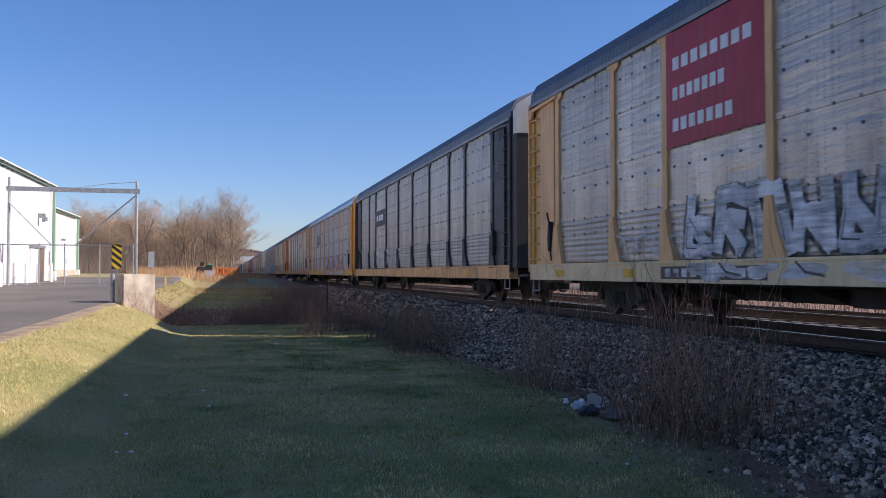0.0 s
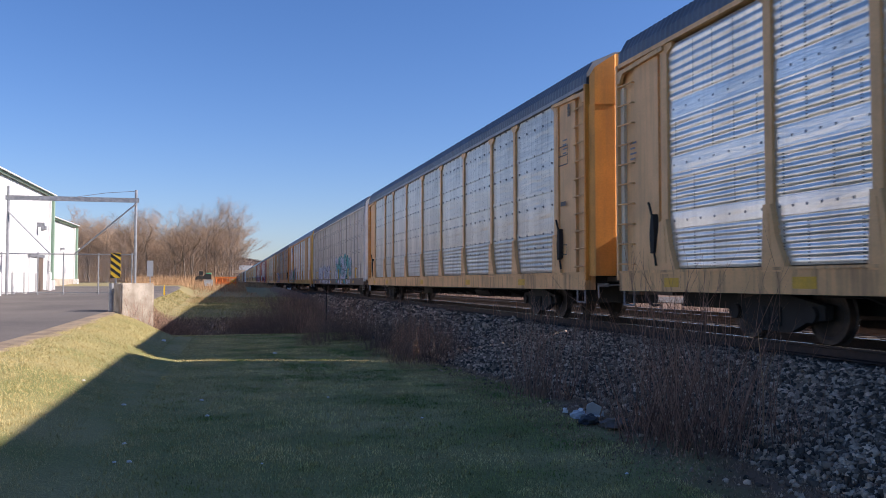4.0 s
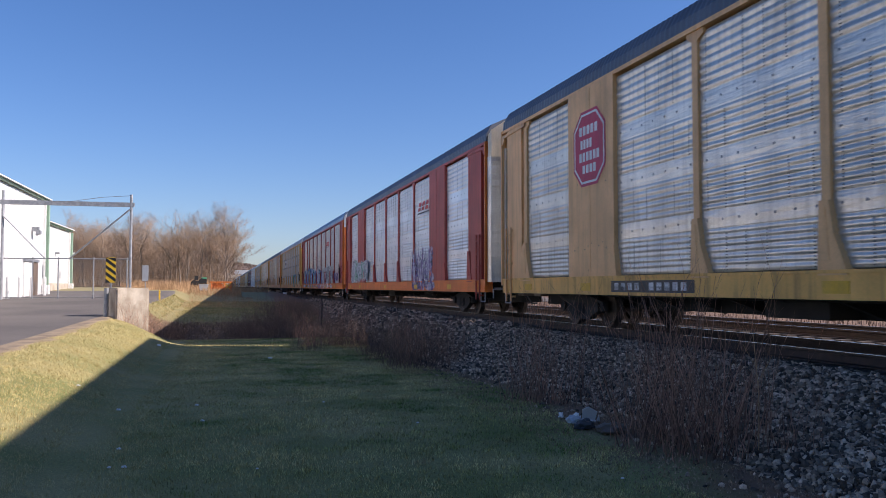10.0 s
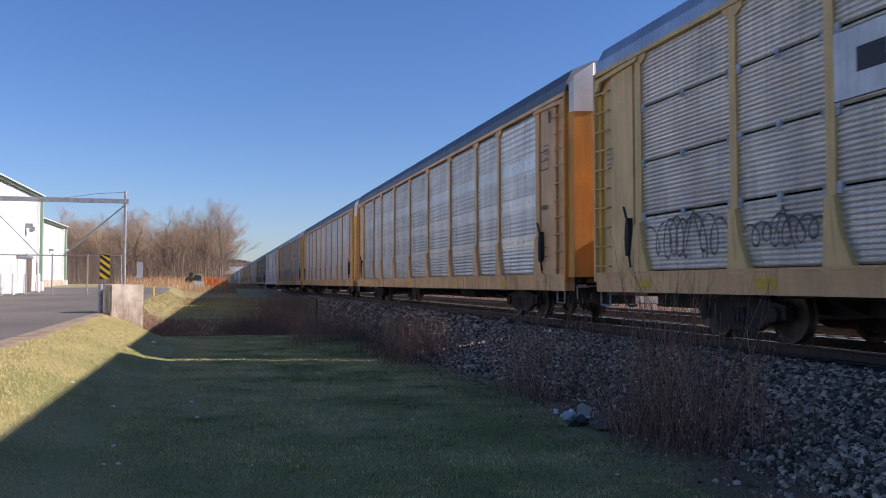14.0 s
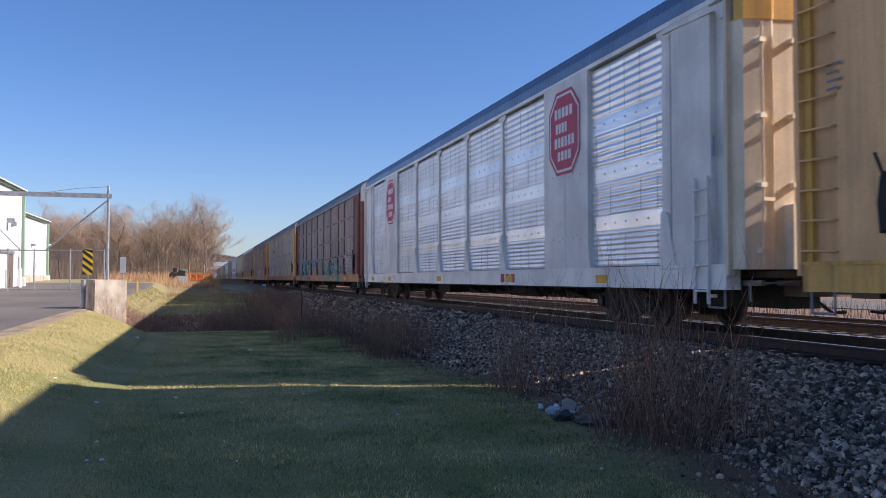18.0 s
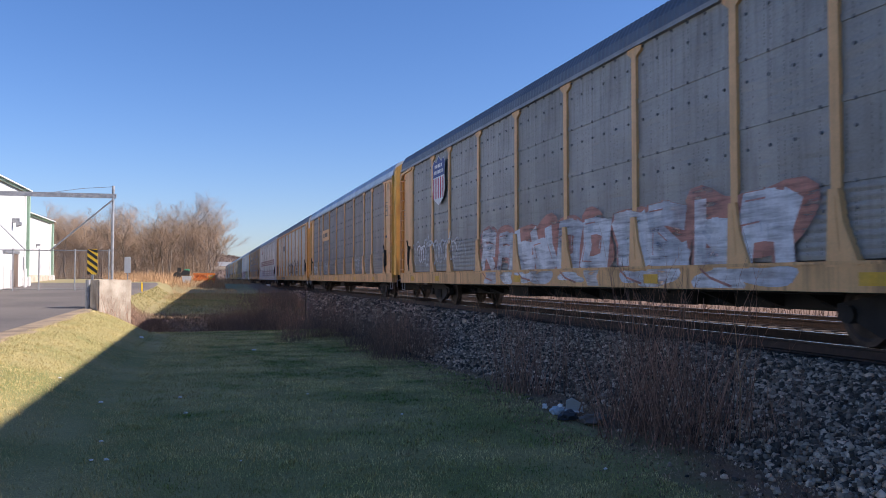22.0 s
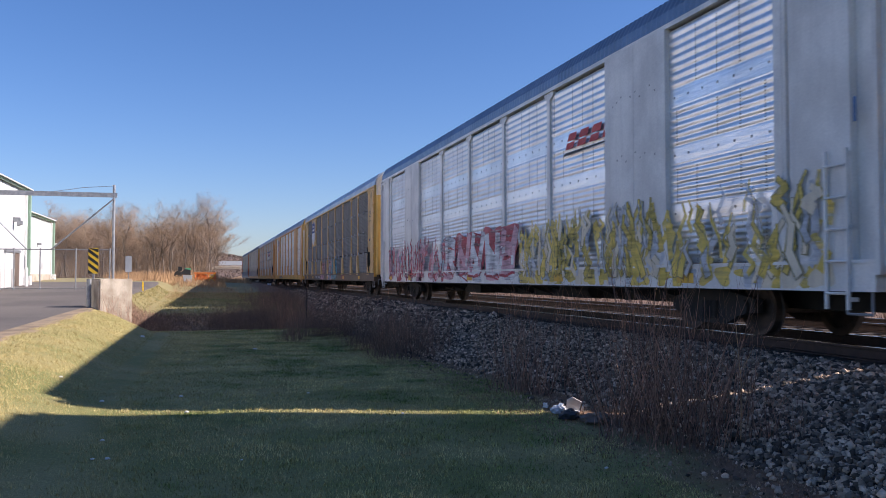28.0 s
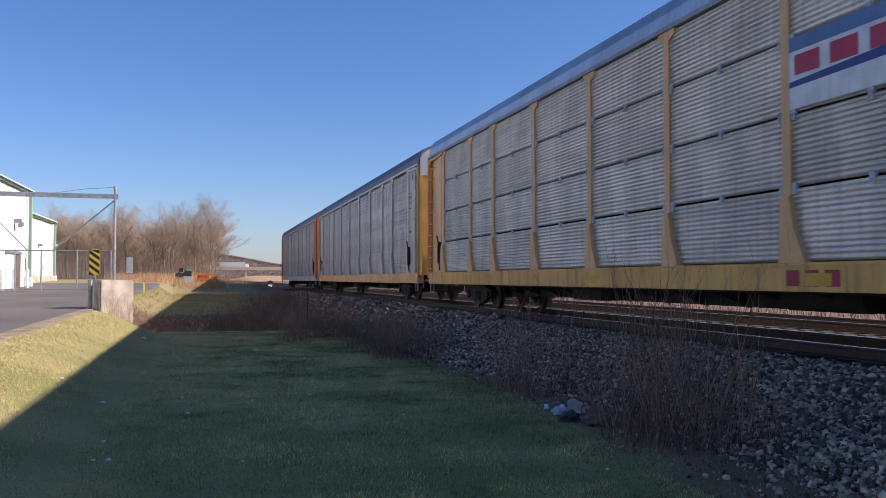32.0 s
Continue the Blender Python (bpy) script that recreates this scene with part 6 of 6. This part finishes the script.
# ---- gate and fence ----
GY = 43.75
gz = ground_level(-6, GY)
gate = thing("gate_frame", -4.42, GY, gz, "tall galvanised gate frame over the drive", "gate")
for x, top in ((0, 5.45), (-5.78, 5.5)):
    post = part("post", Shape().rod((x, 0, -0.3), (x, 0, top - gz), 0.066, sides=10).mesh("post", M["galv"]), gate)
part("beam", Shape().box(-5.9, 0.15, -0.06, 0.06, 4.83 - gz, 5.05 - gz).mesh("beam", M["galv"]), gate)
part("brace", Shape().rod((0, -0.1, 4.75 - gz), (-2.76, -0.1, 2.26 - gz), 0.04).mesh("brace", M["galv"]), gate)
part("brace", Shape().rod((-5.78, -0.1, 4.3 - gz), (-3.88, -0.1, 2.26 - gz), 0.04).mesh("brace", M["galv"]), gate)
part("stay_wire", Shape().rod((0, 0, 5.4 - gz), (-1.4, 0, 5.28 - gz), 0.012).rod((-1.4, 0, 5.28 - gz), (-2.9, 0, 5.02 - gz), 0.012).mesh("stay_wire", M["galv"]), gate)


def chain_link(x0, x1, h):
    s = Shape()
    n = int((x1 - x0 + h) / 0.16)
    for i in range(n):
        a = x0 - h + i * 0.16
        for lo, hi in (((a, 0), (a + h, h)), ((a + h, 0), (a, h))):
            (p, q), (r, t) = lo, hi
            if p > r:
                (p, q), (r, t) = (r, t), (p, q)
            if r < x0 or p > x1:
                continue
            if p < x0:
                q, p = q + (t - q) * (x0 - p) / (r - p), x0
            if r > x1:
                t, r = q + (t - q) * (x1 - p) / (r - p), x1
            s.rod((p, 0, q), (r, 0, t), 0.0035, sides=3)
    return s


def fence(x0, x1, y, posts, label):
    z = ground_level((x0 + x1) / 2, y)
    fe = thing("chain_link_fence", x0, y, z, label, "fence")
    w = x1 - x0
    part("top_rail", Shape().rod((0, 0, 2.0), (w, 0, 2.0), 0.028).mesh("top_rail", M["galv"]), fe)
    part("bottom_rail", Shape().rod((0, 0, 0.12), (w, 0, 0.12), 0.018).mesh("bottom_rail", M["galv"]), fe)
    tagged(part("wire_mesh", chain_link(0, w, 1.95).mesh("wire_mesh", M["galv"]), fe), kind="stuff")
    for x in posts:
        part("post", Shape().rod((x - x0, 0, -0.3), (x - x0, 0, 2.08), 0.032, sides=8).mesh("post", M["galv"]), fe)
    return fe


fence(-10.6, -4.5, GY + 0.25, (-10.5, -8.9, -7.75, -6.15, -4.6), "galvanised chain-link sliding gate and fence")

# ---- headwall block, signs ----
blk = Shape()
foot = [(-3.28, 28.49), (-2.32, 28.94), (-2.75, 29.79), (-3.71, 29.34)]
cx, cy = -3.01, 29.14
blk.prism([(x - cx, y - cy) for x, y in foot], 2, -1.5, 0.0)
bm = bmesh.new()
me = blk.mesh("headwall_block", M["concrete"])
bm.from_mesh(me)
bmesh.ops.bevel(bm, geom=list(bm.edges), offset=0.035, segments=2, affect="EDGES")
bmesh.ops.subdivide_edges(bm, edges=list(bm.edges), cuts=3, use_grid_fill=True)
for v in bm.verts:
    v.co += Vector((noise.noise(v.co * 4.1), noise.noise(v.co * 4.1 + Vector((9, 0, 0))), noise.noise(v.co * 3.7 + Vector((0, 9, 0))))) * 0.018
bm.to_mesh(me)
bm.free()
block = tagged(new("concrete_block", me), "weathered beige concrete headwall block above the ditch", "concrete block")
block.matrix_basis = pose(cx, cy, 0.84)
edge_post = tagged(new("steel_post", Shape().rod((0, 0, -0.4), (0, 0, 0.93), 0.075, sides=10).mesh("steel_post", M["galv"])), "short grey steel post against the concrete block", "post")
edge_post.matrix_basis = pose(-3.62, 28.75, ground_level(-3.8, 29.3))

marker = thing("hazard_marker", -3.71, 30.5, ground_level(-3.71, 30.5), "yellow and black striped hazard marker on a post", "sign", rz=-7)
mz = 1.02 - ground_level(-3.71, 30.5)
part("post", Shape().box(-0.03, 0.03, 0.0, 0.05, -0.3, mz + 0.8).mesh("post", M["galv"]), marker)
board = part("board", Shape().prism([(-0.165, 0.03), (-0.135, 0), (0.135, 0), (0.165, 0.03), (0.165, 0.84), (0.135, 0.87), (-0.135, 0.87), (-0.165, 0.84)], 1, -0.012, 0.0).mesh("board", M["yellow_sign"]), marker, at=pose(0, -0.002, mz))
for i in range(5):
    z0 = 0.03 + i * 0.235
    q = [(-0.165, z0), (0.165, z0 - 0.25), (0.165, z0 - 0.13), (-0.165, z0 + 0.12)]
    q = [(x, min(0.87, max(0, z))) for x, z in q]
    if i == 0:
        q = [(-0.165, 0.0), (0.0, 0.0), (-0.165, 0.14)]
    part("stripe", Shape().prism(q, 1, -0.0155, -0.0125).mesh("stripe", M["black"]), board)

sgn = thing("roadside_sign", -4.06, 47.9, ground_level(-4.06, 47.9), "small grey metal sign on a post", "sign", rz=-7)
part("post", Shape().box(-0.025, 0.025, 0, 0.05, -0.2, 1.75).mesh("post", M["galv"]), sgn)
part("board", Shape().prism([(-0.16, 0.92), (0.16, 0.92), (0.16, 1.78), (-0.16, 1.78)], 1, -0.012, 0).mesh("board", M["grey_sign"]), sgn)
stake = tagged(new("marker_stake", Shape().box(-0.04, 0.04, -0.04, 0.04, -0.1, 0.42).prism([(-0.04, 0.42), (0.04, 0.42), (0, 0.5)], 1, -0.04, 0.04).mesh("marker_stake", M["yellow_sign"])),
               "short yellow utility stake in dry grass", "stake")
stake.matrix_basis = pose(-3.3, 47.7, ground_level(-3.3, 47.7))
mp = tagged(new("marker_post", Shape().rod((0, 0, -0.3), (0, 0, 1.25), 0.022, sides=8).mesh("marker_post", M["dark"])), "thin dark marker post in the brush", "post")
mp.matrix_basis = pose(3.95, 34.2, ground_level(3.95, 34.2))

# ---- small machines beyond the ditch ----
mz = ground_level(-2.3, 78.6)
mow = thing("garden_tractor", -2.0, 78.6, mz, "small black and green garden tractor in dry grass", "tractor")
mow.scale = (1.12, 1.12, 1.12)
part("body", Shape().prism([(-0.5, 0.3), (0.55, 0.3), (0.55, 0.7), (0.1, 0.75), (-0.1, 0.55), (-0.5, 0.6)], 1, -0.3, 0.3).mesh("body", M["black"]), mow)
part("seat", Shape().box(-0.4, -0.1, -0.2, 0.2, 0.6, 0.95).mesh("seat", M["black"]), mow)
part("hood", Shape().box(0.15, 0.56, -0.25, 0.25, 0.7, 0.82).mesh("hood", M["machine_green"]), mow)
for x, r in ((-0.4, 0.3), (0.42, 0.2)):
    for y in (-0.38, 0.38):
        part("wheel", lathe([(0.05, -0.09), (r, -0.08), (r, 0.08), (0.05, 0.09)], 0, 14).mesh("wheel", M["dark"]), mow, at=pose(x, y, r, 0, 0, 90))
oz = ground_level(-0.1, 72.8)
rack = thing("orange_barrier", -0.1, 72.8, oz, "orange tubular steel barrier in dry grass", "barrier")
for x in (-0.8, -0.3, 0.25, 0.8):
    part("upright", Shape().rod((x, 0, -0.1), (x, 0, 0.8), 0.05, sides=6).mesh("upright", M["orange_gear"]), rack)
for a, b in ((-0.8, -0.3), (-0.3, 0.25), (0.25, 0.8)):
    part("brace", Shape().rod((a, -0.06, 0.1), (b, -0.06, 0.75), 0.035).rod((b, 0.06, 0.1), (a, 0.06, 0.75), 0.035).mesh("brace", M["yellow_sign"] if a > 0 else M["orange_gear"]), rack)
part("panel", Shape().prism([(-0.75, 0.25), (0.1, 0.2), (0.15, 0.62), (-0.4, 0.85), (-0.78, 0.6)], 1, 0.02, 0.12).mesh("panel", M["orange_gear"]), rack)
for z in (0.3, 0.72):
    part("rail", Shape().box(-0.9, 0.9, -0.05, 0.05, z, z + 0.14).mesh("rail", M["orange_gear"]), rack)
cab = tagged(new("utility_cabinet", Shape().box(-0.35, 0.35, -0.3, 0.3, -0.1, 0.5).box(-0.38, 0.38, -0.33, 0.33, 0.5, 0.55).mesh("utility_cabinet", M["grey_sign"])), "low grey utility box beside an orange barrier", "utility box")
cab.matrix_basis = pose(-1.5, 72.0, ground_level(-1.5, 72.0))

# ---- litter ----


def crumple(seed, sx, sy, sz, rough=0.45):
    bm = bmesh.new()
    bmesh.ops.create_icosphere(bm, subdivisions=3, radius=1)
    for v in bm.verts:
        n = noise.noise(v.co * 1.9 + Vector((seed, 0, 0))) + 0.5 * noise.noise(v.co * 4.3 + Vector((0, seed, 0)))
        v.co *= 1 + rough * n
        v.co.x, v.co.y, v.co.z = v.co.x * sx, v.co.y * sy, max(v.co.z, -0.3) * sz
    me = bpy.data.meshes.new("crumpled")
    bm.to_mesh(me)
    bm.free()
    return me


def litter(name, x, y, me, material, label, rz=0):
    me.materials.append(M[material])
    ob = tagged(new(name, me), label, "litter", "litter at the ballast's foot")
    ob.matrix_basis = pose(x, y, ground_level(x, y) + 0.03, 0, 0, rz)


def folded_sheet():
    """A stiff white sheet, bent along a slanting fold, standing on its edge."""
    s = Shape()
    s.prism([(0.0, 0.02), (0.17, -0.02), (0.19, 0.13), (0.06, 0.22), (-0.01, 0.17)], 1, -0.004, 0.004)
    s.prism([(0.0, 0.012), (0.18, -0.02), (0.10, -0.20), (-0.09, -0.14)], 2, -0.006, 0.004)
    s.prism([(0.19, -0.01), (0.24, -0.03), (0.21, 0.10)], 1, -0.02, -0.012)
    return s.mesh("folded_sheet", M["white"])


bag = tagged(new("folded_carton", folded_sheet()), "folded white carton lying beside a shrub", "litter", "litter at the ballast's foot")
bag.matrix_basis = pose(3.88, 8.6, ground_level(3.88, 8.6) + 0.03, 35, 0, -14)
bag.scale = (0.85, 0.85, 0.85)
litter("crumpled_bag", 3.82, 8.62, crumple(3, 0.05, 0.045, 0.06, 0.7), "white", "small crumpled white plastic bag beside a shrub", 20)
litter("crumpled_bag", 3.76, 8.9, crumple(14, 0.035, 0.03, 0.04, 0.7), "white", "small crumpled white wrapper on bare earth", 60)
litter("crumpled_bag", 3.74, 8.5, crumple(8, 0.06, 0.08, 0.06), "grey_sign", "small crumpled grey bag beside a shrub", 70)
litter("torn_cardboard", 3.95, 8.0, crumple(5, 0.2, 0.14, 0.06), "brown_grime", "torn brown cardboard on the ground", 40)
litter("dark_sack", 3.72, 8.2, crumple(11, 0.12, 0.08, 0.07), "charcoal", "crumpled dark sack beside white litter", 10)
for i, (x, y, s) in enumerate(((-0.78, 7.49, 0.028), (-1.62, 23.3, 0.08), (1.11, 20.1, 0.06), (-0.2, 9.8, 0.03), (-0.3, 11.2, 0.03), (-0.9, 7.5, 0.022), (-0.9, 8.2, 0.025), (1.3, 11.0, 0.02), (3.2, 6.3, 0.02), (0.3, 7.2, 0.015), (-1.2, 10.8, 0.035), (-1.9, 12.4, 0.03), (2.1, 9.0, 0.02))):
    me = crumple(20 + i, s * 0.8, s * 0.65, s * 0.5, 0.3)
    me.materials.append(M["white"])
    ob = tagged(new("pale_stone", me), "small pale stone lying on the lawn", "stone", "stones on the lawn")
    ob.matrix_basis = pose(x, y, ground_level(x, y) + 0.01)

stalk = tagged(new("dry_stalk", Shape().rod((0, 0, -0.05), (0.03, 0.02, 0.6), 0.007, 0.005, 5).rod((0.03, 0.02, 0.6), (-0.02, 0.02, 1.15), 0.005, 0.003, 5).rod((0.02, 0.02, 0.7), (0.16, 0, 0.95), 0.004, 0.002, 5)
               .rod((0.0, 0.02, 0.85), (-0.12, 0.03, 1.05), 0.004, 0.002, 5).mesh("dry_stalk", M["reed"])), "pale dry weed stalk at the ballast's foot", "weed")
stalk.matrix_basis = pose(4.63, 6.5, ground_level(4.63, 6.5))

# ---- beyond the tracks ----
M["gravel"] = surface("pale_gravel", (0.13, 0.115, 0.095), (0.09, 0.08, 0.068), 0.95, scale=0.4, fine=20, vary=0.15)
lot = tagged(new("pavement", Shape().box(28, 38, -150, 700, -0.52, -0.46).mesh("pavement", M["gravel"])), "pale gravel service road beyond the tracks", "road", kind="structure")
hall = thing("low_building", 62, 60, -0.5, "long low cream building beyond the tracks", "building")
part("wall", Shape().box(0, 12, -60, 60, 0, 4.0).mesh("wall", M["cream"]), hall)
part("roof", Shape().prism([(-0.5, 4.0), (12.5, 4.0), (6, 5.2)], 1, -60.5, 60.5).mesh("roof", M["galv"]), hall)


def motions():
    times = [i * 0.5 for i in range(65)]
    for k, car in cars:
        walk(car, [(t, pose(TRACK, car_middle(k, t), 0)) for t in times])


motions()
